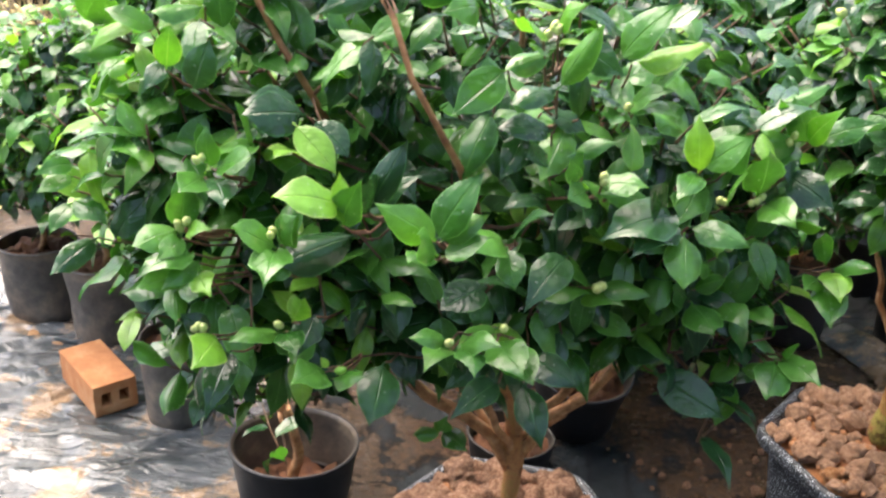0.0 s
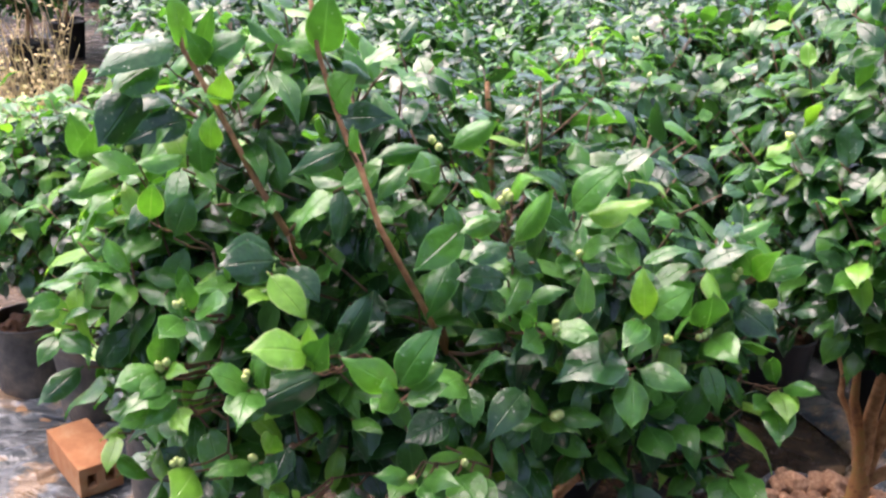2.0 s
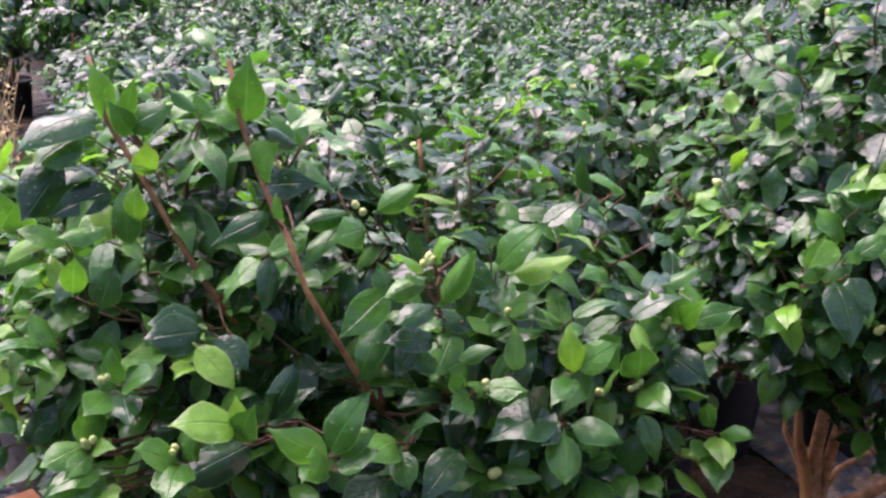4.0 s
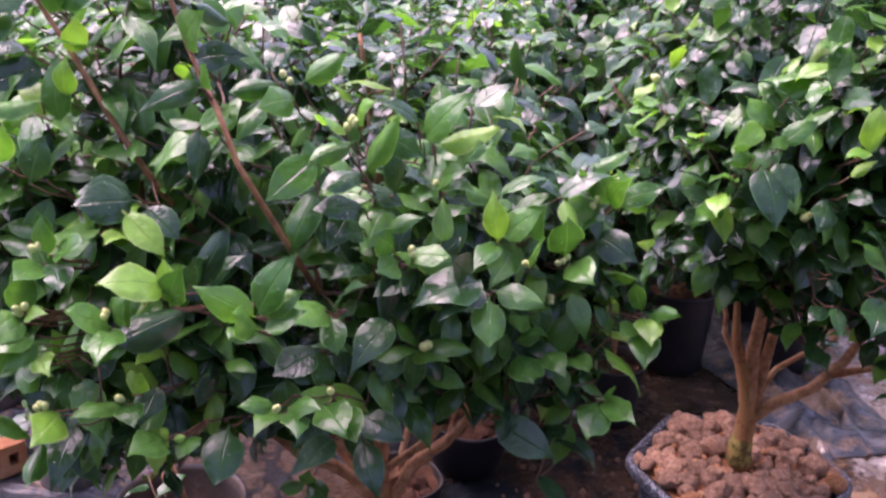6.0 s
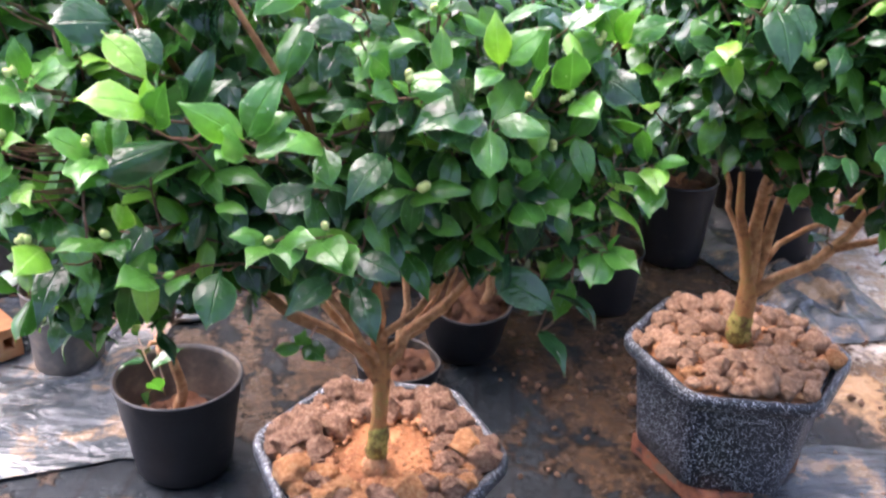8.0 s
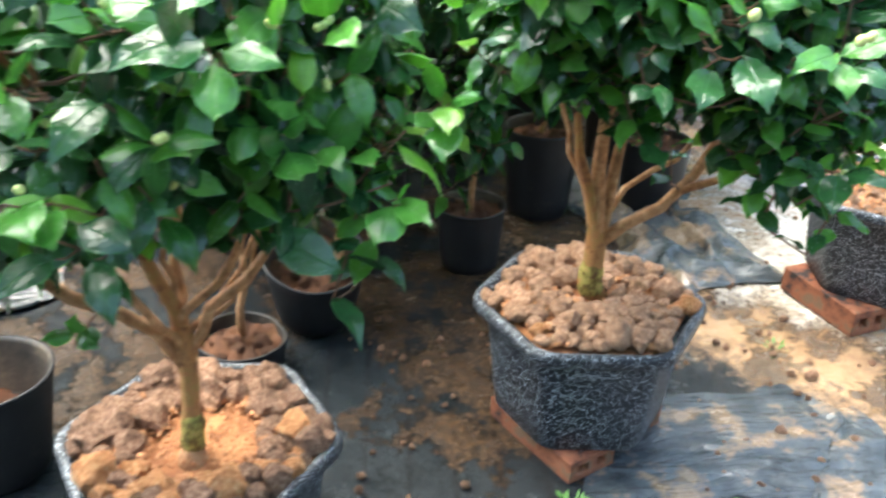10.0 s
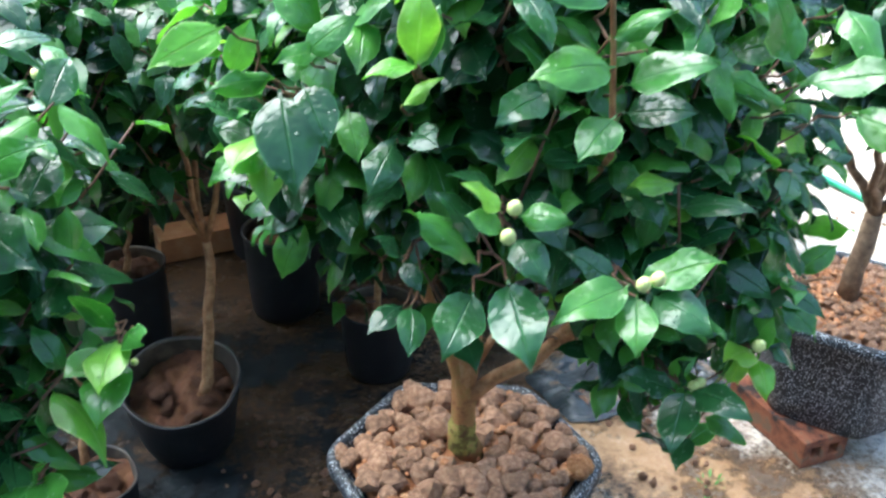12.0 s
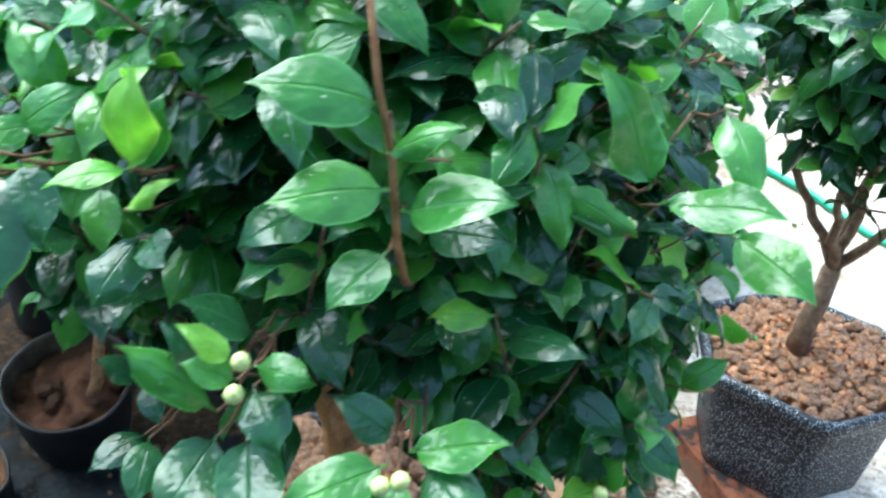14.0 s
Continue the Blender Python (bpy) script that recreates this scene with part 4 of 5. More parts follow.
    # the leaves that stand out towards the open side
    g.leaf((0.064, 0.696, 0.806), (0.034, 0.679, 0.816), 0.55, 1)
    g.leaf((0.078, 0.697, 0.805), (0.112, 0.667, 0.821), 0.50, 1)
    g.leaf((0.082, 0.695, 0.802), (0.091, 0.654, 0.799), 0.75, 1)
    g.leaf((0.064, 0.726, 0.780), (0.048, 0.675, 0.787), 0.60, 1)
    g.leaf((0.106, 0.729, 0.790), (0.133, 0.677, 0.787), 0.75, 1)
    g.leaf((0.118, 0.741, 0.781), (0.142, 0.687, 0.775), 0.60, 1)
    g.leaf((0.138, 0.764, 0.759), (0.185, 0.740, 0.744), 0.62, 0)
    g.leaf((0.114, 0.773, 0.722), (0.071, 0.728, 0.707), 0.55, 0)
    g.leaf((0.140, 0.797, 0.708), (0.160, 0.745, 0.669), 0.50, 0)
    g.leaf((0.053, 1.000, 0.506), (0.087, 0.954, 0.512), 0.50, 1)
    g.leaf((0.053, 1.000, 0.506), (0.016, 0.983, 0.507), 0.50, 1)
    g.leaf((0.052, 1.001, 0.504), (0.060, 0.986, 0.539), 0.60, 1)
    g.leaf((-0.045, 0.715, 0.755), (-0.062, 0.661, 0.773), 0.60, 1)
    g.leaf((-0.040, 0.711, 0.762), (-0.047, 0.710, 0.773), 0.60, 2)
    g.leaf((-0.036, 0.711, 0.759), (-0.023, 0.712, 0.762), 0.60, 2)
    g.leaf((-0.039, 0.721, 0.745), (-0.006, 0.699, 0.763), 0.60, 1)
    g.leaf((0.001, 0.788, 0.727), (-0.005, 0.734, 0.689), 0.62, 0)
    g.leaf((-0.152, 0.729, 0.777), (-0.175, 0.718, 0.802), 0.80, 0)
    g.leaf((-0.141, 0.713, 0.782), (-0.144, 0.654, 0.786), 0.75, 2)
    g.leaf((-0.137, 0.740, 0.755), (-0.145, 0.681, 0.718), 0.50, 0)
    g.leaf((-0.091, 0.736, 0.778), (-0.128, 0.702, 0.786), 0.50, 1)
    g.leaf((-0.084, 0.730, 0.785), (-0.064, 0.693, 0.783), 0.70, 1)
    g.leaf((-0.077, 0.731, 0.795), (-0.061, 0.714, 0.829), 0.60, 2)
    g.leaf((-0.063, 0.764, 0.785), (-0.073, 0.726, 0.762), 0.60, 0)
    g.leaf((-0.086, 0.719, 0.872), (-0.119, 0.699, 0.898), 0.72, 1)
    g.leaf((-0.086, 0.719, 0.869), (-0.084, 0.663, 0.863), 0.60, 1)
    g.leaf((-0.083, 0.724, 0.877), (-0.064, 0.705, 0.909), 0.70, 1)
    g.leaf((-0.023, 0.766, 0.871), (-0.086, 0.704, 0.860), 0.42, 0)
    g.leaf((-0.179, 0.745, 0.875), (-0.172, 0.749, 0.920), 0.60, 1)
    g.leaf((-0.168, 0.734, 0.875), (-0.141, 0.717, 0.886), 0.60, 2)
    g.leaf((-0.175, 0.739, 0.866), (-0.190, 0.712, 0.856), 0.60, 1)
    g.leaf((-0.162, 0.740, 0.843), (-0.184, 0.704, 0.832), 0.50, 1)
    g.leaf((-0.160, 0.734, 0.834), (-0.141, 0.701, 0.830), 0.60, 2)
    g.leaf((-0.155, 0.767, 0.924), (-0.156, 0.764, 0.964), 0.55, 1)
    g.leaf((-0.150, 0.767, 0.924), (-0.112, 0.746, 0.945), 0.80, 1)
    g.leaf((-0.162, 0.766, 0.916), (-0.167, 0.717, 0.918), 0.60, 1)
    g.leaf((-0.154, 0.772, 0.913), (-0.133, 0.731, 0.901), 0.70, 0)
    g.leaf((-0.073, 0.785, 0.973), (-0.119, 0.746, 0.980), 0.68, 0)
    g.leaf((-0.066, 0.785, 0.970), (-0.032, 0.770, 0.941), 0.70, 0)
    g.leaf((-0.078, 0.757, 0.973), (-0.038, 0.740, 0.936), 0.50, 2)
    g.leaf((-0.083, 0.774, 0.941), (-0.091, 0.735, 0.948), 0.70, 2)
    g.leaf((-0.026, 0.700, 0.921), (-0.076, 0.664, 0.939), 0.62, 2)
    g.leaf((-0.025, 0.700, 0.904), (-0.029, 0.701, 0.951), 0.35, 2)
    g.leaf((-0.029, 0.711, 0.901), (-0.009, 0.686, 0.950), 0.50, 1)
    g.leaf((0.052, 0.693, 0.899), (0.087, 0.703, 0.957), 0.50, 1)
    g.leaf((0.052, 0.683, 0.904), (0.006, 0.663, 0.940), 0.50, 1)
    g.leaf((0.056, 0.694, 0.899), (0.093, 0.698, 0.923), 0.50, 1)
    g.leaf((0.055, 0.683, 0.891), (0.040, 0.650, 0.922), 0.62, 1)
    g.leaf((0.057, 0.688, 0.887), (0.096, 0.691, 0.907), 0.50, 1)
    g.leaf((0.048, 0.693, 0.887), (0.035, 0.655, 0.895), 0.60, 1)
    g.leaf((-0.009, 0.733, 0.905), (0.022, 0.743, 0.968), 0.35, 0)
    g.leaf((-0.009, 0.733, 0.905), (-0.004, 0.705, 0.950), 0.60, 0)
    g.leaf((-0.011, 0.744, 0.900), (0.034, 0.751, 0.935), 0.50, 0)
    g.leaf((0.097, 0.784, 0.820), (0.055, 0.748, 0.809), 0.70, 0)
    g.leaf((0.107, 0.757, 0.877), (0.079, 0.704, 0.887), 0.70, 1)
    g.leaf((0.112, 0.752, 0.874), (0.121, 0.724, 0.846), 0.85, 1)
    g.leaf((0.118, 0.758, 0.878), (0.149, 0.729, 0.916), 0.75, 0)
    g.leaf((0.169, 0.790, 0.852), (0.131, 0.741, 0.817), 0.60, 0)
    g.leaf((0.263, 0.753, 0.898), (0.262, 0.717, 0.861), 0.68, 1)
    g.leaf((0.266, 0.753, 0.904), (0.314, 0.731, 0.898), 0.50, 1)
    g.leaf((0.255, 0.761, 0.909), (0.189, 0.726, 0.898), 0.60, 0)
    g.leaf((0.254, 0.766, 0.898), (0.215, 0.719, 0.887), 0.60, 0)
    g.leaf((0.246, 0.765, 0.907), (0.224, 0.734, 0.944), 0.70, 0)
    g.leaf((0.269, 0.763, 0.950), (0.262, 0.762, 1.000), 0.50, 2)
    g.leaf((0.272, 0.763, 0.953), (0.308, 0.757, 0.985), 0.60, 1)
    g.leaf((0.269, 0.763, 0.948), (0.244, 0.712, 0.940), 0.40, 1)
    g.leaf((0.310, 0.805, 0.909), (0.314, 0.777, 0.949), 0.85, 1)
    g.leaf((0.306, 0.816, 0.936), (0.315, 0.784, 0.980), 0.60, 1)
    g.leaf((0.349, 0.854, 0.901), (0.344, 0.825, 0.955), 0.62, 1)
    g.leaf((0.355, 0.849, 0.895), (0.373, 0.799, 0.893), 0.85, 1)
    g.leaf((0.176, 0.753, 0.931), (0.157, 0.715, 0.935), 0.70, 1)
    g.leaf((0.188, 0.754, 0.935), (0.227, 0.744, 0.939), 0.60, 1)
    g.leaf((0.171, 0.758, 0.941), (0.154, 0.727, 0.967), 0.70, 1)
    g.leaf((0.163, 0.779, 0.953), (0.200, 0.774, 0.968), 0.45, 1)
    g.leaf((0.143, 0.777, 0.973), (0.094, 0.753, 0.979), 0.50, 0)
    g.leaf((0.141, 0.788, 0.950), (0.122, 0.751, 0.956), 0.60, 0)
    g.leaf((0.101, 0.763, 1.029), (0.059, 0.723, 0.997), 0.50, 1)
    g.leaf((0.136, 0.745, 1.048), (0.097, 0.718, 1.036), 0.40, 1)
    g.leaf((0.127, 0.735, 1.061), (0.107, 0.698, 1.080), 0.90, 2)
    g.leaf((0.138, 0.738, 1.067), (0.156, 0.710, 1.091), 0.55, 2)
    g.leaf((0.129, 0.733, 1.047), (0.116, 0.705, 1.058), 0.50, 2)
    g.leaf((0.143, 0.756, 1.015), (0.175, 0.753, 1.070), 0.38, 1)
    g.leaf((0.143, 0.761, 1.014), (0.104, 0.736, 1.004), 0.50, 0)
    g.leaf((0.191, 0.794, 1.054), (0.153, 0.780, 1.076), 0.50, 0)
    g.leaf((0.161, 0.791, 1.045), (0.199, 0.775, 1.025), 0.55, 0)
    g.leaf((0.197, 0.811, 1.031), (0.243, 0.803, 1.083), 0.50, 1)
    g.leaf((0.208, 0.807, 1.030), (0.269, 0.793, 1.052), 0.50, 2)
    g.leaf((0.226, 0.819, 1.006), (0.252, 0.781, 1.041), 0.60, 1)
    g.leaf((0.205, 0.817, 0.983), (0.192, 0.783, 0.979), 0.80, 1)
    g.leaf((0.214, 0.818, 0.988), (0.245, 0.779, 1.015), 0.50, 1)
    g.leaf((0.216, 0.818, 0.984), (0.249, 0.776, 0.992), 0.50, 1)
    g.leaf((0.202, 0.828, 0.987), (0.180, 0.793, 1.002), 0.60, 0)
    g.leaf((0.407, 0.907, 0.942), (0.382, 0.905, 0.988), 0.70, 1)
    g.leaf((0.406, 0.907, 0.944), (0.420, 0.870, 0.988), 0.50, 2)
    g.leaf((0.412, 0.908, 0.942), (0.464, 0.888, 0.971), 0.40, 1)
    g.leaf((0.398, 0.917, 0.942), (0.351, 0.872, 0.947), 0.60, 1)
    g.leaf((0.394, 0.917, 0.931), (0.360, 0.864, 0.914), 0.50, 1)
    g.leaf((0.384, 0.916, 0.955), (0.363, 0.884, 0.990), 0.50, 1)
    g.leaf((0.398, 0.928, 0.899), (0.440, 0.895, 0.878), 0.70, 0)
    g.leaf((0.360, 0.912, 0.942), (0.321, 0.874, 0.971), 0.60, 0)
    g.leaf((0.466, 0.946, 0.795), (0.446, 0.919, 0.844), 0.35, 1)
    g.leaf((0.473, 0.947, 0.792), (0.498, 0.899, 0.814), 0.40, 1)
    g.leaf((0.468, 0.941, 0.791), (0.465, 0.886, 0.781), 0.60, 2)
    g.leaf((0.467, 0.940, 0.776), (0.460, 0.883, 0.752), 0.60, 1)
    g.leaf((0.460, 0.945, 0.780), (0.434, 0.910, 0.781), 0.60, 1)
    g.leaf((0.309, 0.875, 0.775), (0.323, 0.817, 0.768), 0.70, 1)
    g.leaf((0.307, 0.881, 0.773), (0.282, 0.854, 0.800), 0.60, 1)
    g.leaf((0.340, 0.885, 0.771), (0.358, 0.830, 0.770), 0.60, 1)
    g.leaf((0.375, 0.900, 0.758), (0.391, 0.855, 0.762), 0.60, 1)
    g.leaf((0.409, 0.881, 0.710), (0.388, 0.822, 0.696), 0.60, 1)
    g.leaf((0.413, 0.881, 0.717), (0.422, 0.858, 0.743), 0.45, 1)
    g.leaf((0.416, 0.882, 0.710), (0.442, 0.828, 0.710), 0.50, 1)
    g.leaf((0.288, 0.900, 0.674), (0.358, 0.851, 0.652), 0.50, 0)
    g.leaf((0.256, 0.941, 0.680), (0.304, 0.911, 0.689), 0.70, 0)
    g.leaf((0.195, 0.847, 0.787), (0.230, 0.804, 0.799), 0.60, 1)
    g.leaf((-0.031, 0.842, 1.111), (-0.005, 0.806, 1.150), 0.90, 1)
    g.leaf((-0.048, 0.873, 1.155), (-0.039, 0.860, 1.224), 0.62, 1)
    g.leaf((-0.048, 0.873, 1.155), (-0.087, 0.849, 1.162), 0.50, 1)
    g.leaf((-0.027, 0.853, 1.098), (0.027, 0.846, 1.103), 0.75, 0)
    g.leaf((-0.012, 0.810, 1.078), (-0.001, 0.784, 1.105), 0.80, 1)
    g.leaf((-0.012, 0.810, 1.081), (-0.060, 0.772, 1.062), 0.40, 0)
    g.leaf((0.061, 0.815, 1.084), (0.016, 0.790, 1.078), 0.40, 1)
    g.leaf((0.080, 0.817, 1.084), (0.124, 0.809, 1.114), 0.45, 1)
    g.leaf((0.073, 0.816, 1.068), (0.045, 0.768, 1.070), 0.60, 1)
    g.leaf((-0.214, 0.943, 1.146), (-0.280, 0.880, 1.117), 0.50, 0)
    g.leaf((-0.207, 0.944, 1.139), (-0.216, 0.922, 1.205), 0.40, 1)
    g.leaf((-0.233, 0.943, 1.129), (-0.272, 0.900, 1.098), 0.60, 1)
    g.leaf((-0.252, 0.944, 1.105), (-0.284, 0.887, 1.045), 0.60, 0)
    g.leaf((-0.197, 0.912, 1.074), (-0.248, 0.861, 1.055), 0.55, 0)
    g.leaf((-0.218, 0.911, 1.098), (-0.225, 0.865, 1.091), 0.70, 0)
    g.leaf((-0.192, 0.933, 1.133), (-0.170, 0.925, 1.190), 0.30, 1)
    g.leaf((-0.180, 0.934, 1.128), (-0.197, 0.916, 1.167), 0.70, 1)
    g.leaf((-0.186, 0.933, 1.133), (-0.136, 0.933, 1.160), 0.60, 1)
    g.leaf((-0.165, 0.913, 1.090), (-0.156, 0.908, 1.130), 0.60, 2)
    g.leaf((-0.161, 0.869, 1.053), (-0.155, 0.865, 1.094), 0.60, 2)
    g.leaf((-0.194, 0.781, 1.006), (-0.188, 0.781, 1.044), 0.62, 2)
    g.leaf((-0.330, 0.969, 1.005), (-0.342, 0.952, 1.065), 0.50, 1)
    g.leaf((-0.330, 0.969, 1.006), (-0.309, 0.940, 1.057), 0.90, 1)
    g.leaf((-0.299, 0.947, 0.986), (-0.343, 0.903, 0.987), 0.40, 1)
    g.leaf((-0.282, 0.936, 0.985), (-0.308, 0.900, 0.966), 0.60, 1)
    g.leaf((-0.180, 0.804, 0.982), (-0.163, 0.808, 1.029), 0.60, 0)
    g.leaf((-0.316, 0.839, 0.894), (-0.341, 0.809, 0.891), 0.60, 1)
    g.leaf((-0.317, 0.839, 0.881), (-0.340, 0.807, 0.873), 0.50, 1)
    g.leaf((-0.288, 0.827, 0.895), (-0.258, 0.807, 0.932), 0.70, 1)
    g.leaf((-0.309, 0.817, 0.865), (-0.273, 0.806, 0.846), 0.90, 1)
    g.leaf((-0.311, 0.817, 0.862), (-0.320, 0.784, 0.841), 0.50, 1)
    g.leaf((-0.294, 0.828, 0.822), (-0.321, 0.776, 0.802), 0.40, 0)
    g.leaf((-0.276, 0.828, 0.822), (-0.241, 0.842, 0.866), 0.50, 0)
    g.leaf((-0.182, 0.750, 0.870), (-0.212, 0.715, 0.865), 0.60, 1)
    g.leaf((-0.173, 0.750, 0.877), (-0.179, 0.753, 0.924), 0.50, 1)
    g.leaf((-0.170, 0.745, 0.868), (-0.148, 0.728, 0.882), 0.60, 2)
    g.leaf((-0.166, 0.740, 0.852), (-0.203, 0.697, 0.846), 0.50, 1)
    g.leaf((-0.172, 0.740, 0.833), (-0.207, 0.703, 0.831), 0.45, 1)
    g.leaf((-0.173, 0.740, 0.822), (-0.141, 0.708, 0.826), 0.70, 1)
    g.leaf((-0.094, 0.735, 0.861), (-0.118, 0.696, 0.898), 0.62, 1)
    g.leaf((-0.094, 0.735, 0.858), (-0.087, 0.680, 0.853), 0.70, 1)
    g.leaf((-0.087, 0.736, 0.868), (-0.066, 0.718, 0.902), 0.70, 1)
    g.leaf((-0.087, 0.752, 0.833), (-0.053, 0.758, 0.853), 0.50, 0)
    g.leaf((-0.329, 0.894, 0.904), (-0.292, 0.903, 0.930), 0.45, 1)
    g.leaf((-0.168, 0.805, 0.920), (-0.176, 0.803, 0.956), 0.45, 1)
    g.leaf((-0.165, 0.805, 0.910), (-0.128, 0.808, 0.924), 0.70, 1)
    g.leaf((-0.175, 0.805, 0.897), (-0.177, 0.759, 0.896), 0.70, 0)
    g.leaf((-0.083, 0.807, 0.973), (-0.127, 0.777, 0.981), 0.70, 0)
    for at, n in (((0.074, 0.692, 0.808), 2), ((0.131, 0.732, 1.064), 4), ((0.070, 0.810, 1.087), 2), ((0.345, 0.846, 0.898), 3), ((0.183, 0.751, 0.940), 2), ((-0.085, 0.719, 0.882), 2), ((-0.158, 0.761, 0.928), 2),
                  ((-0.172, 0.734, 0.882), 2), ((-0.156, 0.711, 0.793), 4), ((-0.083, 0.730, 0.790), 2), ((0.474, 0.941, 0.772), 2), ((0.211, 0.815, 0.987), 2), ((0.308, 0.811, 0.906), 2), ((0.389, 0.899, 0.945), 2), ((0.114, 0.724, 0.806), 1), ((-0.179, 0.739, 0.876), 3)):
        g.bud(at, n, 0.72)
    lobes = [((0.08, 1.10, 0.90), (0.36, 0.35, 0.245)), ((-0.12, 1.08, 0.97), (0.27, 0.28, 0.24)), ((-0.12, 1.02, 0.775), (0.24, 0.22, 0.14)), ((0.26, 1.06, 0.86), (0.21, 0.24, 0.20)), ((0.06, 0.95, 0.79), (0.20, 0.16, 0.12)), ((0.34, 0.97, 0.77), (0.13, 0.13, 0.08)), ((-0.21, 1.02, 0.68), (0.13, 0.13, 0.10))]
    g.young = 0.75
    bases += crown(g, [((-0.23, 0.94, 0.88), (0.13, 0.12, 0.12)), ((-0.20, 0.93, 0.77), (0.12, 0.10, 0.09))], 42, (5, 7), 0.5, 0.04, 0.3)
    g.young = 0.42
    bases += crown(g, lobes, 330, (6, 9), 0.62, 0.03, 0.25)
    bases += crown(g, [(p, tuple(0.62 * v for v in q)) for p, q in lobes], 90, (6, 9), 0.4, 0.0)
    join_twigs(g, bases, limbs)
    join_twigs(g, g.stems, limbs + [bases], 0.0014)
    finish(g, tree, LEAF_FINE, "fine", 300, (0.1, 0.0, 1.1))


def second_shrub():
    base = (0.818, 1.399, 0.270)
    tree = shrub(base, "broad-leaved camellia shrub, wet dark green leaves, round buds")
    g = Growth(202, 0.90, 0.36, 0.54, LEAF_BROAD, (0.75, 0.38, 1.25))
    g.heart = (0.82, 1.32, 0.92)
    fork = (0.804, 1.384, 0.395)
    limbs = [wood(tree, "trunk", [base, (0.803, 1.394, 0.310), (0.804, 1.388, 0.350), fork, (0.795, 1.380, 0.430), (0.779, 1.372, 0.485), (0.752, 1.365, 0.560), (0.734, 1.339, 0.636)], [0.024, 0.0205, 0.018, 0.0175, 0.0105, 0.009, 0.0075, 0.005], MOSSY, "mossy tan trunk", 2, 12)]
    wood(tree, "moss", [(0.812, 1.397, 0.282), (0.806, 1.395, 0.298), (0.803, 1.392, 0.318), (0.804, 1.389, 0.338), (0.804, 1.387, 0.356)], [0.0190, 0.0235, 0.0208, 0.0205, 0.0150], MOSS, "olive moss round the trunk", 73, 14)
    limbs.append(wood(tree, "limb", [(0.801, 1.383, 0.395), (0.797, 1.380, 0.460), (0.790, 1.374, 0.530), (0.784, 1.352, 0.616), (0.787, 1.305, 0.716)], [0.014, 0.0132, 0.012, 0.010, 0.007], BARK, "", 6))
    limbs.append(wood(tree, "limb", [(0.810, 1.384, 0.395), (0.816, 1.384, 0.465), (0.819, 1.377, 0.540), (0.832, 1.382, 0.620), (0.850, 1.396, 0.714)], [0.0115, 0.0105, 0.0095, 0.008, 0.006], BARK, "", 7))
    limbs.append(wood(tree, "limb", [(0.806, 1.381, 0.388), (0.850, 1.379, 0.425), (0.905, 1.375, 0.455), (0.955, 1.371, 0.515), (0.988, 1.370, 0.585), (0.985, 1.300, 0.650), (0.945, 1.200, 0.695)], [0.0118, 0.0106, 0.0098, 0.0088, 0.007, 0.0055, 0.004], BARK, "", 8))
    limbs.append(wood(tree, "limb", [(0.816, 1.397, 0.421), (0.849, 1.403, 0.480), (0.893, 1.401, 0.512), (0.925, 1.390, 0.533), (1.008, 1.383, 0.643)], [0.006, 0.0055, 0.005, 0.0048, 0.004], BARK, "", 9))
    limbs.append(wood(tree, "limb", [(0.933, 1.373, 0.486), (0.981, 1.329, 0.524), (1.032, 1.208, 0.638)], [0.0075, 0.006, 0.004], BARK, "", 10))
    ends = [((0.72, 1.42, 0.66), 0.0065, (0, 0, -0.01))]
    for k, (e, r, lift) in enumerate(ends):
        limbs.append(wood(tree, "limb", bend(fork, e, lift, 9, 0.006, 60 + k), taper(r, r * 0.6, 9), BARK, "", 60 + k))
    tops = [((0.791, 1.303, 0.716), (0.730, 1.114, 0.941)), ((0.791, 1.303, 0.716), (0.854, 1.147, 1.200)), ((0.850, 1.396, 0.714), (0.954, 1.452, 1.155)), ((1.032, 1.208, 0.638), (1.155, 1.138, 0.702)), ((0.714, 1.378, 0.675), (0.568, 1.221, 1.001)),
            ((1.008, 1.383, 0.643), (1.200, 1.415, 0.933)), ((0.934, 1.193, 0.679), (0.990, 1.106, 0.877))]
    limbs.append(wood(tree, "limb", [(0.868, 1.111, 0.821), (0.849, 0.965, 0.921), (0.842, 0.949, 0.957), (0.836, 0.945, 1.014), (0.826, 0.929, 1.062), (0.817, 0.922, 1.131)], taper(0.0030, 0.0016, 6), SHOOT, "red-brown young stem", 46, 8))
    for k, (a, b) in enumerate(tops):
        limbs.append(wood(tree, "limb", bend(a, b, (0, 0, 0.01), 9, 0.008, 80 + k), taper(0.005, 0.0018, 9), BARK, "", 80 + k, 8))
    bases = []
    g.leaf((0.753, 0.897, 0.908), (0.725, 0.898, 0.932), 0.50, 2)
    g.leaf((0.765, 0.899, 0.905), (0.801, 0.883, 0.905), 0.55, 1)
    g.leaf((0.756, 0.898, 0.895), (0.726, 0.893, 0.909), 0.60, 1)
    g.leaf((0.764, 0.904, 0.886), (0.782, 0.871, 0.863), 0.85, 0)
    g.leaf((0.742, 0.922, 0.873), (0.710, 0.926, 0.913), 0.62, 0)
    g.leaf((0.741, 0.912, 0.859), (0.685, 0.912, 0.906), 0.36, 1)
    g.leaf((0.762, 0.935, 0.899), (0.717, 0.929, 0.924), 0.60, 0)
    g.leaf((0.739, 0.922, 0.831), (0.710, 0.875, 0.803), 0.72, 0)
    g.leaf((0.761, 0.903, 0.851), (0.769, 0.845, 0.810), 0.62, 0)
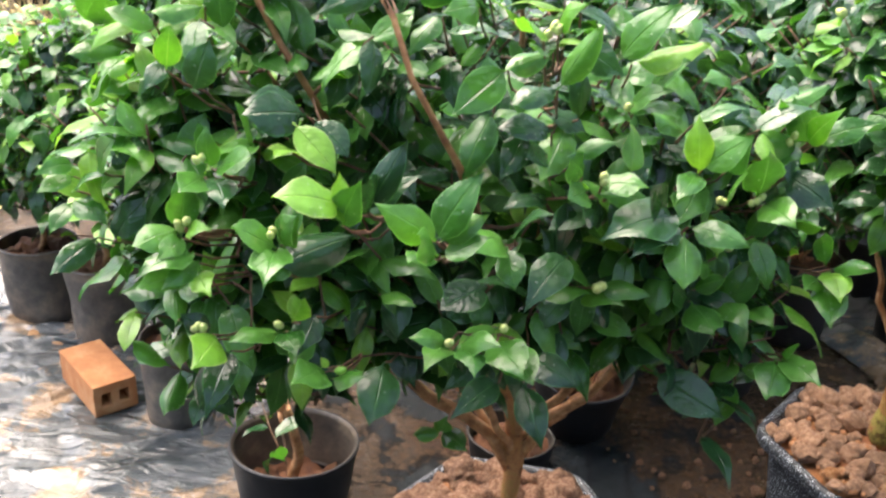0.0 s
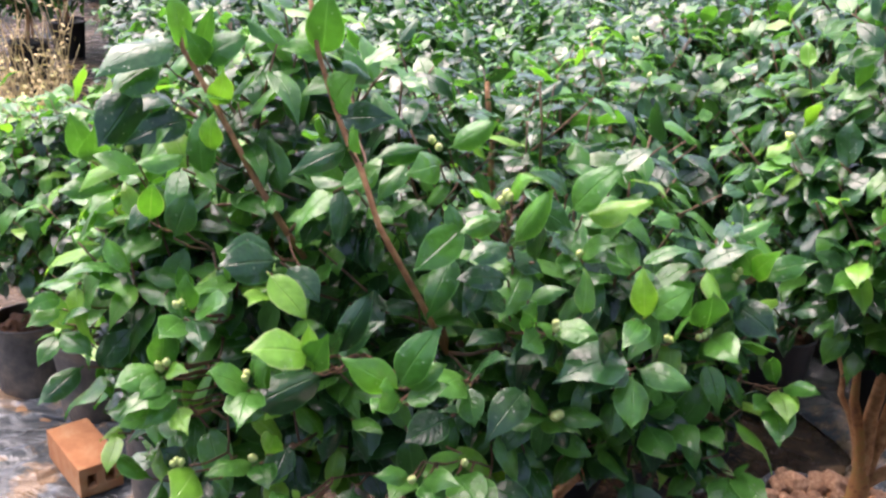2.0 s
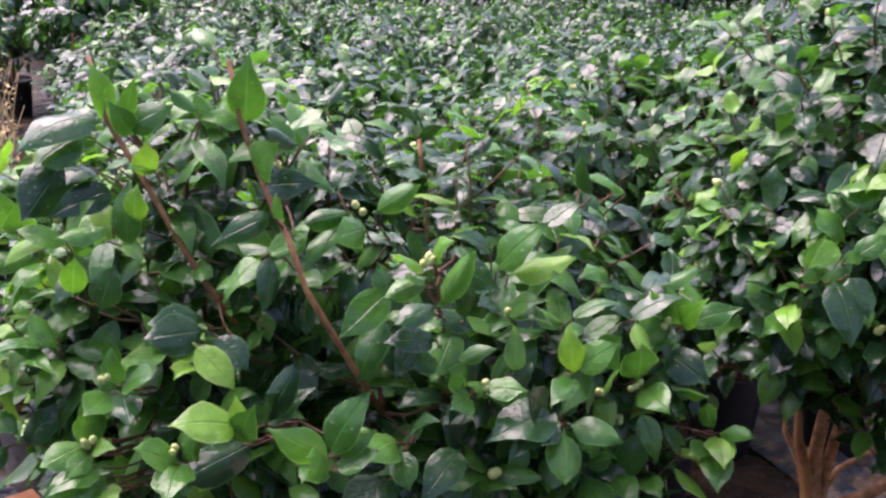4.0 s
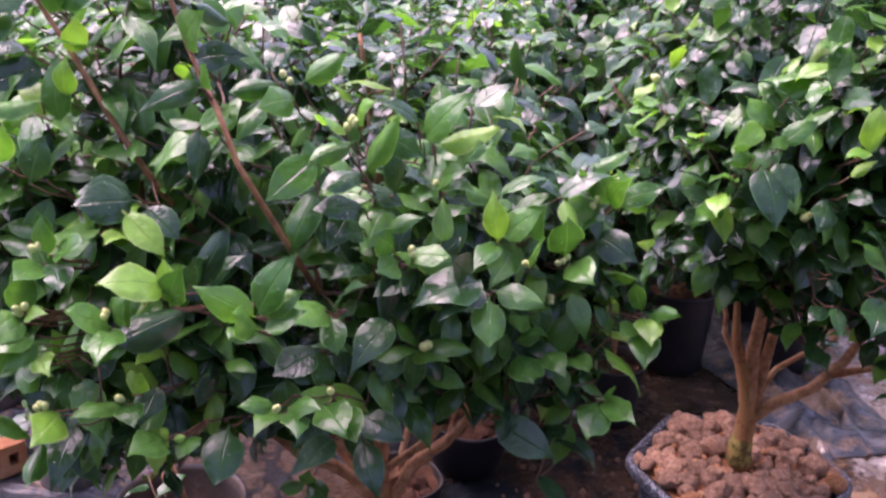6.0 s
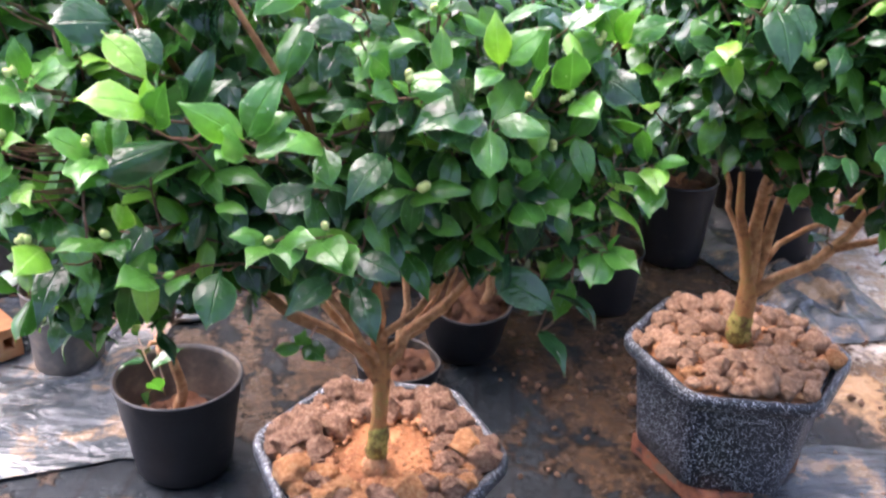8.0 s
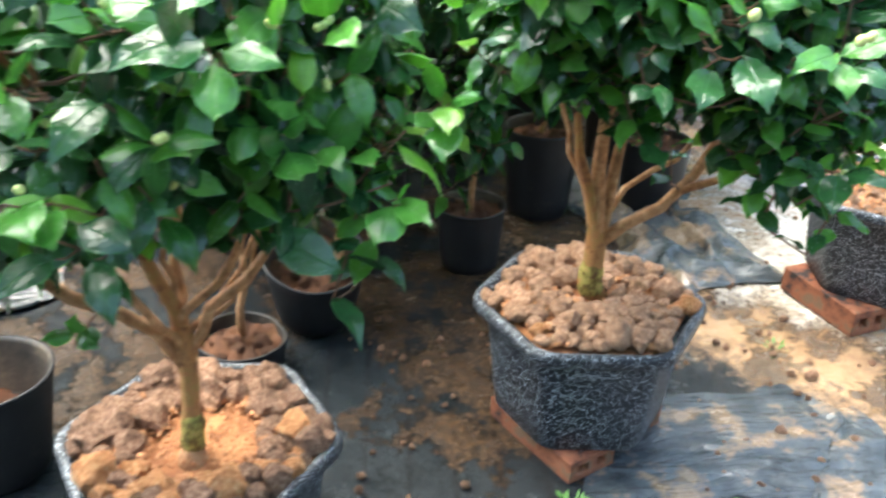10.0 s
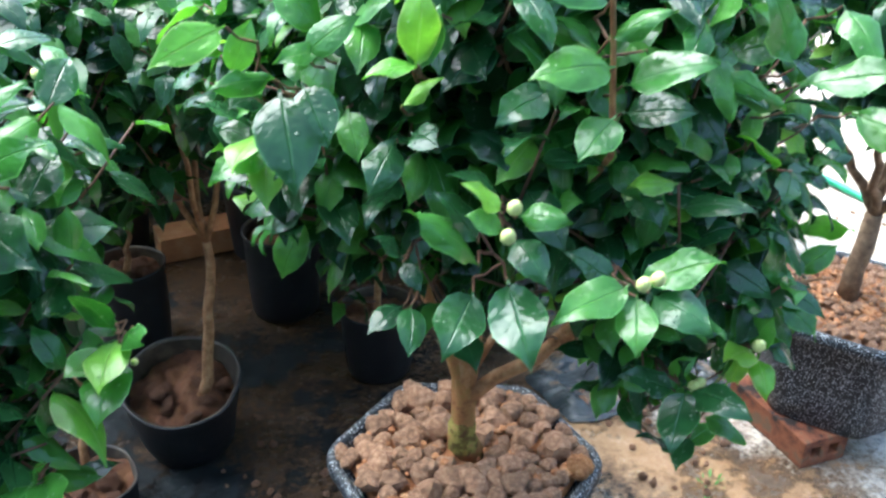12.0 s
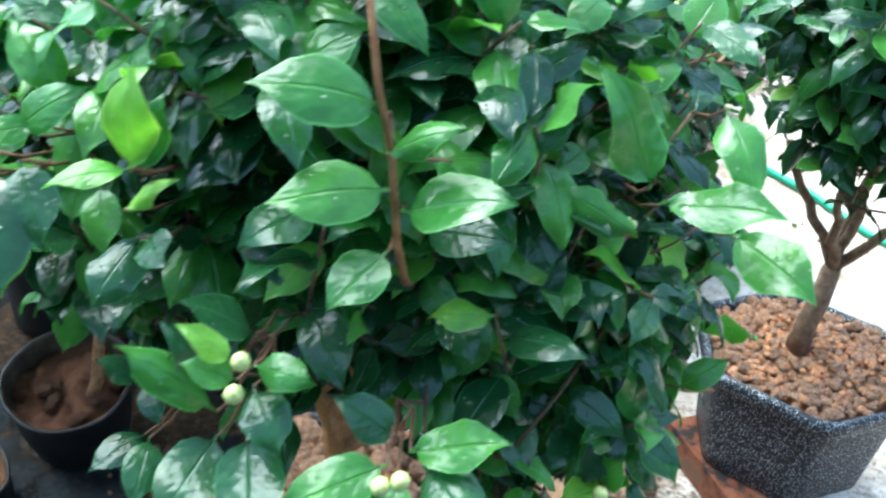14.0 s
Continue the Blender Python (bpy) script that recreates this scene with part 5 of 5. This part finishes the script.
    g.leaf((0.688, 0.949, 0.806), (0.658, 0.922, 0.797), 0.60, 0)
    g.leaf((0.693, 0.939, 0.812), (0.688, 0.902, 0.788), 0.60, 0)
    g.leaf((0.688, 0.949, 0.850), (0.663, 0.945, 0.869), 0.60, 0)
    g.leaf((0.688, 0.959, 0.840), (0.701, 0.938, 0.823), 0.60, 0)
    g.leaf((0.841, 0.868, 0.862), (0.780, 0.842, 0.850), 0.50, 1)
    g.leaf((0.855, 0.890, 0.851), (0.911, 0.872, 0.875), 0.50, 1)
    g.leaf((0.863, 0.885, 0.845), (0.897, 0.844, 0.832), 0.70, 0)
    g.leaf((0.847, 0.868, 0.853), (0.838, 0.830, 0.827), 0.80, 1)
    g.leaf((0.848, 0.921, 0.833), (0.809, 0.927, 0.860), 0.70, 0)
    g.leaf((0.940, 0.988, 0.678), (0.888, 0.996, 0.693), 0.60, 0)
    g.leaf((0.946, 0.977, 0.687), (0.918, 0.928, 0.654), 0.62, 0)
    g.leaf((0.948, 0.977, 0.687), (0.987, 0.926, 0.688), 0.60, 0)
    g.leaf((0.944, 0.987, 0.685), (0.944, 0.972, 0.721), 0.60, 0)
    g.leaf((1.024, 1.018, 0.697), (0.982, 0.987, 0.707), 0.60, 2)
    g.leaf((1.030, 1.018, 0.690), (1.026, 0.978, 0.667), 0.55, 2)
    g.leaf((1.022, 1.018, 0.703), (1.029, 0.997, 0.748), 0.80, 1)
    g.leaf((1.016, 1.040, 0.739), (1.060, 1.021, 0.765), 0.60, 0)
    g.leaf((1.031, 1.019, 0.693), (1.039, 0.997, 0.720), 0.80, 1)
    g.leaf((0.829, 0.934, 1.047), (0.761, 0.919, 1.061), 0.62, 1)
    g.leaf((0.832, 0.944, 1.016), (0.875, 0.932, 1.039), 0.42, 1)
    g.leaf((0.835, 0.934, 0.999), (0.770, 0.915, 0.997), 0.60, 1)
    g.leaf((0.842, 0.934, 0.986), (0.903, 0.913, 1.005), 0.62, 1)
    g.leaf((0.836, 0.923, 0.968), (0.804, 0.897, 0.943), 0.85, 1)
    g.leaf((0.858, 0.977, 0.951), (0.910, 0.955, 0.957), 0.60, 0)
    g.leaf((0.796, 0.960, 0.975), (0.753, 0.936, 0.958), 0.70, 0)
    g.leaf((0.697, 0.943, 0.999), (0.702, 0.944, 1.056), 0.55, 2)
    g.leaf((0.695, 0.952, 0.995), (0.715, 0.954, 1.039), 0.55, 1)
    g.leaf((0.698, 0.937, 1.003), (0.659, 0.916, 0.999), 0.42, 2)
    g.leaf((0.688, 0.957, 0.967), (0.718, 0.957, 0.988), 0.40, 2)
    g.leaf((0.696, 0.969, 0.943), (0.714, 0.935, 0.942), 0.70, 0)
    g.leaf((0.686, 0.988, 0.930), (0.663, 0.953, 0.900), 0.70, 0)
    g.leaf((0.600, 0.999, 0.968), (0.610, 0.947, 0.903), 0.80, 0)
    g.leaf((0.617, 1.000, 0.973), (0.635, 0.969, 0.930), 0.85, 0)
    g.leaf((0.620, 1.000, 0.993), (0.662, 1.001, 1.022), 0.60, 1)
    g.leaf((0.630, 1.001, 0.997), (0.598, 0.980, 0.994), 0.50, 1)
    g.leaf((0.566, 0.995, 0.980), (0.584, 0.998, 1.023), 0.50, 1)
    g.leaf((0.596, 1.008, 0.974), (0.551, 0.977, 0.976), 0.40, 1)
    g.leaf((0.572, 0.938, 1.031), (0.527, 0.896, 1.014), 0.42, 2)
    g.leaf((0.580, 1.017, 0.956), (0.564, 0.977, 0.961), 0.70, 0)
    g.leaf((1.000, 0.997, 0.977), (0.961, 1.010, 1.050), 0.55, 1)
    g.leaf((0.998, 0.994, 0.943), (0.938, 1.002, 0.973), 0.40, 1)
    g.leaf((1.013, 1.008, 0.960), (1.083, 0.963, 0.975), 0.40, 1)
    g.leaf((1.081, 1.035, 0.926), (1.123, 0.976, 0.907), 0.60, 1)
    g.leaf((1.055, 1.040, 1.016), (1.069, 0.991, 0.971), 0.50, 1)
    g.leaf((0.926, 1.017, 0.950), (0.945, 0.979, 0.918), 0.60, 0)
    g.leaf((0.957, 1.040, 0.890), (0.914, 1.021, 0.872), 0.70, 0)
    g.leaf((0.958, 1.029, 0.896), (0.955, 0.977, 0.887), 0.60, 1)
    g.leaf((0.983, 1.042, 0.884), (0.983, 0.988, 0.877), 0.60, 0)
    g.leaf((0.878, 1.009, 0.881), (0.899, 0.970, 0.853), 0.60, 0)
    g.leaf((0.898, 1.033, 0.913), (0.927, 1.015, 0.910), 0.60, 0)
    for at, n in (((0.760, 0.890, 0.912), 1), ((0.756, 0.888, 0.891), 1), ((0.836, 0.832, 0.881), 1), ((0.846, 0.833, 0.884), 1), ((1.009, 0.984, 0.723), 1), ((0.967, 1.010, 0.664), 2), ((0.579, 1.172, 0.882), 2)):
        g.bud(at, n, 1.05)
    lobes = [((0.82, 1.38, 1.00), (0.34, 0.38, 0.33)), ((1.00, 1.20, 0.79), (0.19, 0.19, 0.14)), ((0.70, 1.22, 0.90), (0.22, 0.22, 0.18)), ((0.92, 1.14, 0.94), (0.20, 0.18, 0.17)), ((0.80, 1.08, 1.02), (0.18, 0.13, 0.16))]
    g.size = 0.72
    bases += crown(g, [((0.97, 1.08, 0.73), (0.12, 0.09, 0.11)), ((0.93, 1.06, 0.86), (0.12, 0.08, 0.09))], 52, (5, 7), 0.5, 0.03, 0.3)
    g.size = 0.90
    bases += crown(g, lobes, 400, (6, 9), 0.62, 0.03, 0.22)
    bases += crown(g, [(p, tuple(0.62 * v for v in q)) for p, q in lobes], 90, (6, 9), 0.4, 0.0)
    join_twigs(g, bases, limbs)
    join_twigs(g, g.stems, limbs + [bases], 0.0014)
    finish(g, tree, LEAF_BROAD, "broad", 300, (0.7, 0.4, 1.2))


def third_shrub():
    base = (1.612, 1.768, 0.288)
    tree = shrub(base, "camellia shrub with a grey-brown trunk in a planter")
    g = Growth(303, 1.0, 0.15)
    fork = (1.622, 1.762, 0.47)
    limbs = [wood(tree, "trunk", [base, (1.614, 1.767, 0.345), (1.619, 1.763, 0.40), fork], [0.021, 0.019, 0.018, 0.016], BARK_GREY, "", 3, 12)]
    for k, e in enumerate(((1.53, 1.66, 0.66), (1.60, 1.70, 0.75), (1.72, 1.66, 0.70), (1.66, 1.80, 0.72), (1.50, 1.80, 0.68))):
        limbs.append(wood(tree, "limb", bend(fork, e, (0, 0, -0.01), 8, 0.006, 120 + k), taper(0.010, 0.006, 8), BARK_GREY, "", 120 + k))
    lobes = [((1.63, 1.74, 1.04), (0.36, 0.34, 0.34)), ((1.56, 1.62, 0.90), (0.20, 0.18, 0.14))]
    bases = crown(g, lobes, 190, (6, 9), 0.5, 0.04, 0.6)
    join_twigs(g, bases, limbs)
    finish(g, tree, LEAF_FINE, "fine", 150, (1.0, 0.4, 1.2))


first_shrub()
second_shrub()
third_shrub()


# ---- smaller shrubs in the nursery pots behind ----
def potted_shrub(base, label, lobes, shoots, seed, shapes=LEAF_PLAIN, kind="plain", singles=40, lean=(0, 0), radius=0.0075, size=0.95, low=0.0, young=0.18):
    tree = shrub(base, label, "young camellias in nursery pots")
    g = Growth(seed, size, young)
    c = lobes[0][0]
    fork = (base[0] + lean[0], base[1] + lean[1], base[2] + (c[2] - lobes[0][1][2] - base[2]) * 0.85 + 0.06 - low)
    limbs = [wood(tree, "trunk", bend(base, fork, (0.012, 0, 0), 8, 0.009, seed), taper(radius * 1.1, radius * 0.75, 8), BARK, "", seed, 8)]
    r = random.Random(seed)
    for k in range(4):
        a = 1.57 * k + r.uniform(-0.4, 0.4)
        e = (c[0] + math.cos(a) * lobes[0][1][0] * 0.45, c[1] + math.sin(a) * lobes[0][1][1] * 0.45, c[2] + r.uniform(-0.05, 0.12))
        limbs.append(wood(tree, "limb", bend(fork, e, (0, 0, -0.01), 7, 0.006, seed + k), taper(radius * 0.6, 0.003, 7), BARK, "", seed + k, 6))
    bases = crown(g, lobes, int(shoots * 1.7), (6, 9), 0.35, 0.02, 0.7)
    join_twigs(g, bases, limbs, 0.0026)
    finish(g, tree, shapes, kind, singles)


potted_shrub((-0.236, 1.380, 0.10), "low camellia sprig in a black pot", [((-0.225, 1.27, 0.315), (0.03, 0.03, 0.03))], 1, 401, singles=40, radius=0.010, size=0.85, lean=(0.0, -0.05))
potted_shrub((0.362, 1.765, 0.13), "young camellia on a bare stem", [((0.36, 1.86, 0.86), (0.30, 0.26, 0.25)), ((0.30, 1.88, 0.74), (0.22, 0.16, 0.15))], 95, 402, lean=(0.035, 0.05), low=0.16, radius=0.0105)
potted_shrub((0.175, 1.64, 0.07), "young camellia behind a planter", [((0.08, 1.75, 0.76), (0.25, 0.22, 0.23))], 70, 403)
potted_shrub((0.708, 2.03, 0.13), "young camellia in a small pot", [((0.68, 2.06, 0.86), (0.27, 0.26, 0.36)), ((0.80, 1.98, 0.98), (0.20, 0.20, 0.26)), ((0.68, 1.99, 0.42), (0.15, 0.12, 0.13))], 150, 404)
potted_shrub((0.952, 2.325, 0.21), "young camellia in a tall pot", [((0.98, 2.28, 0.80), (0.29, 0.25, 0.44)), ((0.93, 2.25, 0.50), (0.19, 0.15, 0.14))], 140, 405)
potted_shrub((1.285, 2.335, 0.17), "young camellia in a black pot", [((1.33, 2.38, 0.78), (0.28, 0.26, 0.36))], 70, 406)
# sky sheen on these three crowns is put in as mostly young-leaf tones
potted_shrub((-0.568, 1.727, 0.17), "young camellia in a grow bag", [((-0.52, 1.72, 0.64), (0.25, 0.25, 0.28))], 75, 407, young=0.95)
potted_shrub((-0.870, 2.06, 0.19), "young camellia in a muddy bag", [((-0.85, 2.07, 0.62), (0.28, 0.28, 0.26))], 80, 408, young=0.95)
potted_shrub((-1.090, 2.16, 0.18), "young camellia in a muddy bag", [((-1.12, 2.22, 0.58), (0.28, 0.28, 0.26))], 80, 409, young=0.95)

potted_shrub((0.49, 2.315, 0.18), "young camellia in a tall pot", [((0.47, 2.34, 0.76), (0.28, 0.24, 0.30))], 60, 410)
potted_shrub((0.155, 2.185, 0.17), "young camellia in a black pot", [((0.14, 2.15, 0.60), (0.26, 0.22, 0.30))], 75, 411)


# ---- the nursery bed beyond: rows of the same young shrubs ----
def bed_shrub(seed):
    """One far shrub in its pot, built at the origin."""
    tree = thing("bed_camellia", (0, 0, 0), "leafy camellia in a black bag, nursery row", "shrub", "camellia rows in the nursery bed")
    g = Growth(seed, 1.27, 0.06)
    lobes = [((0, 0, 0.66), (0.27, 0.27, 0.28))]
    bases = crown(g, lobes, 63, (6, 8), 0.5, 0.0, 1.0)
    leaf_mass("foliage", g.leaves, LEAF_FAR, tree, "glossy grey-green leaves")
    part("trunk", tube("trunk", bend((0, 0, 0.15), (0.02, 0, 0.62), (0.01, 0, 0), 5, 0.006, seed), taper(0.010, 0.006, 5), 6), BARK, tree)
    part("pot", lathe("pot", [(0.085, 0.0), (0.10, 0.19), (0.104, 0.195), (0.104, 0.205), (0.094, 0.205), (0.09, 0.17), (0.001, 0.175)], 20, 0.04, seed), BLACK_POT, tree)
    return tree


def nursery_bed():
    rnd = random.Random(77)
    kinds = [bed_shrub(500 + k) for k in range(5)]
    spots = []
    y = 2.7
    while y < 11.5:
        step = 0.40 + 0.03 * (y - 2.5)
        x = -0.05 - 0.34 * y + rnd.uniform(0, 0.2)
        while x < 1.75 + 0.28 * (y - 2.5) + max(0, y - 5) * 0.6:
            spots.append((x + rnd.uniform(-0.06, 0.06), y + rnd.uniform(-0.08, 0.08)))
            x += step
        y += step
    for k, (x, y) in enumerate(spots):
        s = rnd.uniform(0.92, 1.12)
        m = pose(x, y, 0, 0, 0, rnd.uniform(0, 360)) @ Matrix.Diagonal((s, s, s, 1))
        if k < len(kinds):
            kinds[k].matrix_basis = m
        else:
            made = copy_thing(kinds[k % len(kinds)], m)
            made.matrix_basis = m


nursery_bed()


def far_hedge():
    """Taller shrubs that close the nursery at its far end."""
    rnd = random.Random(91)
    kinds = [ob for ob in scene.objects if ob.name.startswith("bed_camellia") and ob.parent is None][:5]
    for row, y in enumerate((11.9, 12.5, 13.6, 14.8)):
        x = -11.0 + row * 0.4
        while x < 12.0:
            s = rnd.uniform(1.45, 1.8) if row == 0 else rnd.uniform(2.3, 3.3)
            m = pose(x, y + rnd.uniform(-0.3, 0.3), 0, 0, 0, rnd.uniform(0, 360)) @ Matrix.Diagonal((s, s, s, 1))
            made = copy_thing(rnd.choice(kinds), pose(0, 0, 0))
            made.matrix_basis = m
            tagged(made, "tall dark camellia closing the nursery", "shrub", "tall camellias at the far end")
            x += rnd.uniform(0.5, 0.75) if row == 0 else rnd.uniform(0.9, 1.3)
    # unseen rows added behind the path and to its side, blocking low sky
    for x0, y0, dx, dy, n in ((-4.5, -2.6, 0.95, 0.0, 11), (-4.0, -3.8, 0.95, 0.0, 11), (5.2, -2.0, 0.0, 0.95, 13)):
        for k in range(n):
            s = rnd.uniform(2.2, 3.0)
            made = copy_thing(rnd.choice(kinds), pose(0, 0, 0))
            made.matrix_basis = pose(x0 + dx * k + rnd.uniform(-0.15, 0.15), y0 + dy * k + rnd.uniform(-0.2, 0.2), 0, 0, 0, rnd.uniform(0, 360)) @ Matrix.Diagonal((s, s, s, 1))
            tagged(made, "unseen tall camellia added to block the low sky", "shrub", "tall camellias across the path")
    for k in range(16):
        x, y = rnd.uniform(-4.6, -1.9), rnd.uniform(6.0, 8.5)
        s = rnd.uniform(1.0, 1.5)
        made = copy_thing(rnd.choice(kinds), pose(0, 0, 0))
        made.matrix_basis = pose(x, y, 0, 0, 0, rnd.uniform(0, 360)) @ Matrix.Diagonal((s, s, s, 1))


far_hedge()


def dry_weeds():
    """A patch of dead yellow weeds and straw beside the bed."""
    rnd = random.Random(55)
    verts, faces = [], []
    for k in range(620):
        y = rnd.uniform(2.9, 6.4)
        x = -0.42 - 0.376 * y - rnd.uniform(0, 2.2)
        h = rnd.uniform(0.15, 0.75) if rnd.random() < 0.5 else rnd.uniform(0.04, 0.2)
        top = (x + rnd.uniform(-0.25, 0.25), y + rnd.uniform(-0.2, 0.2), h)
        v, f = tube_arrays(bend((x, y, 0), top, (rnd.uniform(-0.04, 0.04), 0, 0.02), 5, 0.015, k), taper(rnd.uniform(0.003, 0.006), 0.0015, 5), 4)
        faces += [tuple(i + len(verts) for i in q) for q in f]
        verts += v
        for j in range(4):
            c = Vector((x, y, 0)).lerp(Vector(top), rnd.uniform(0.3, 1))
            d = Vector((rnd.uniform(-1, 1), rnd.uniform(-1, 1), rnd.uniform(-0.6, 0.6))) * rnd.uniform(0.02, 0.05)
            w = d.orthogonal().normalized() * 0.008
            n0 = len(verts)
            verts += [c, c + d * 0.5 + w, c + d, c + d * 0.5 - w]
            faces.append((n0, n0 + 1, n0 + 2, n0 + 3))
    index = [0] * len(faces)
    for k in range(5200):
        y = 2.75 + 4.2 * rnd.random() ** 1.3
        x = -0.50 - 0.376 * y - rnd.uniform(0, 2.0)
        c = Vector((x, y, rnd.uniform(0.005, 0.05) if rnd.random() < 0.5 else rnd.uniform(0.03, 0.30)))
        d = Vector((rnd.uniform(-1, 1), rnd.uniform(-1, 1), rnd.uniform(-0.3, 0.5))) * rnd.uniform(0.025, 0.06)
        w = d.cross(UP).normalized() * rnd.uniform(0.008, 0.018) + Vector((0, 0, rnd.uniform(-0.006, 0.006)))
        n0 = len(verts)
        verts += [c, c + d * 0.5 + w, c + d, c + d * 0.5 - w]
        faces.append((n0, n0 + 1, n0 + 2, n0 + 3))
        index.append(rnd.choice((0, 1, 1)))
    ob = new("dry_weeds", mesh_from("dry_weeds", verts, faces, mats=(STRAW, WEED_LEAF), index=index))
    tagged(ob, "dead yellow weeds and straw on bare ground", "dry weeds", kind="stuff")


dry_weeds()

# ---- hose, litter and weeds on the ground ----
hose = thing("garden_hose", (2.30, 2.74, 0.012), "green plastic hose lying on pale sand", "hose")
run = [(2.02, 3.45, 0.012), (2.12, 3.2, 0.012), (2.24, 2.96, 0.013), (2.30, 2.74, 0.013), (2.41, 2.55, 0.013), (2.62, 2.36, 0.012), (2.95, 2.22, 0.012), (3.4, 2.15, 0.012)]
part("tube", tube("tube", [hose.matrix_basis.inverted() @ Vector(p) for p in run], [0.012] * len(run), 12), HOSE, hose)


def weed_tuft(place, blades, height, seed, label):
    rnd = random.Random(seed)
    ob = thing("weed_tuft", place, label, "weed")
    for k in range(blades):
        a = rnd.uniform(0, 6.28)
        r = rnd.uniform(0, 2.6) * height
        h = height * rnd.uniform(0.5, 1.1)
        base = Vector((r * math.cos(a), r * math.sin(a), -0.002))
        out = Vector((math.cos(a), math.sin(a), 0)) * rnd.uniform(0.3, 1.1)
        m = frame_of(base, out + UP * rnd.uniform(0.5, 1.2), UP - out * 0.3, h / 0.062)
        key = "blade%d" % (k % 3)
        if key not in SHARED:
            v, f, uv = leaf_arrays(0.062, 0.024, 0.3, 0.3, 0.02, 4, 2, k)
            SHARED[key] = mesh_from("blade", v.tolist(), f, uv, (GRASS,))
        part("blade", SHARED[key], None, ob, "", m)
    return ob


weed_tuft((0.742, 1.165, 0), 130, 0.013, 1, "small green weed tuft beside a brick")
weed_tuft((0.775, 1.12, 0), 90, 0.012, 2, "small green weed tuft on wet mat")
weed_tuft((1.302, 1.588, 0), 16, 0.013, 3, "tiny green weed in wet mud")
weed_tuft((0.71, 1.12, 0), 80, 0.012, 4, "small green weed tuft on wet mat")


def fallen_leaf(x, y, tone, seed, size=0.8):
    rnd = random.Random(seed)
    ob = thing("fallen_leaf", (x, y, 0.006), "fallen leaf lying on the wet ground", "fallen leaf", "fallen leaves", turn=rnd.uniform(0, 360))
    mesh = leaf_mesh("fine", LEAF_FINE, seed % 7, 1).copy()
    mesh.materials.clear()
    mesh.materials.append(tone)
    part("blade", mesh, None, ob, "", Matrix.Translation((0, 0, 0.006)) @ Matrix.Diagonal((size, size, 0.5, 1)))


fallen_leaf(1.033, 1.136, LEAF_ONE[2], 3, 0.6)
fallen_leaf(0.941, 1.127, PETAL, 4, 0.35)
fallen_leaf(1.78, 1.50, PETAL, 5, 0.4)
fallen_leaf(1.82, 1.56, PETAL, 6, 0.35)
for k in range(18):
    r = random.Random(700 + k)
    fallen_leaf(r.uniform(-1.2, -0.4), r.uniform(1.9, 2.6), DEAD_LEAF, 10 + k, r.uniform(0.6, 1.0))


def sand_litter():
    """Dark crumbs and bits scattered on the sandy path."""
    rnd = random.Random(67)
    for k in range(80):
        y = rnd.uniform(1.85, 3.0)
        x = rnd.uniform(1.32, 2.2) + max(0, y - 2.3) * 0.4
        if math.hypot(x - P4[0], y - P4[1]) < 0.24 or math.hypot(x - 1.72, y - 1.86) < 0.18:
            continue
        s = rnd.uniform(0.003, 0.008)
        ob = new("clay_crumb", rnd.choice(CLODS))
        ob.matrix_basis = pose(x, y, s * 0.25, rnd.uniform(-20, 20), rnd.uniform(-20, 20), rnd.uniform(0, 360)) @ Matrix.Diagonal((s, s * rnd.uniform(0.4, 1), s * 0.6, 1))
        tagged(ob, "small brown clay crumb on pale sand", "clod", "clay crumbs on the sand")


sand_litter()


def crumbs():
    """Lumps of clay that fell on the mat."""
    rnd = random.Random(66)
    for k in range(210):
        x, y = rnd.uniform(0.38, 1.7), rnd.uniform(0.95, 1.9)
        if math.hypot(x - P1[0], y - P1[1]) < 0.22 or math.hypot(x - P2[0], y - P2[1]) < 0.22 or math.hypot(x - P4[0], y - P4[1]) < 0.24:
            continue
        s = rnd.uniform(0.003, 0.009) * (1.5 if rnd.random() < 0.12 else 1)
        ob = new("clay_crumb", rnd.choice(CLODS))
        ob.matrix_basis = pose(x, y, s * 0.3, rnd.uniform(-20, 20), rnd.uniform(-20, 20), rnd.uniform(0, 360)) @ Matrix.Diagonal((s, s, s, 1))
        tagged(ob, "small brown clay crumb on the wet mat", "clod", "clay crumbs on the mat")


crumbs()
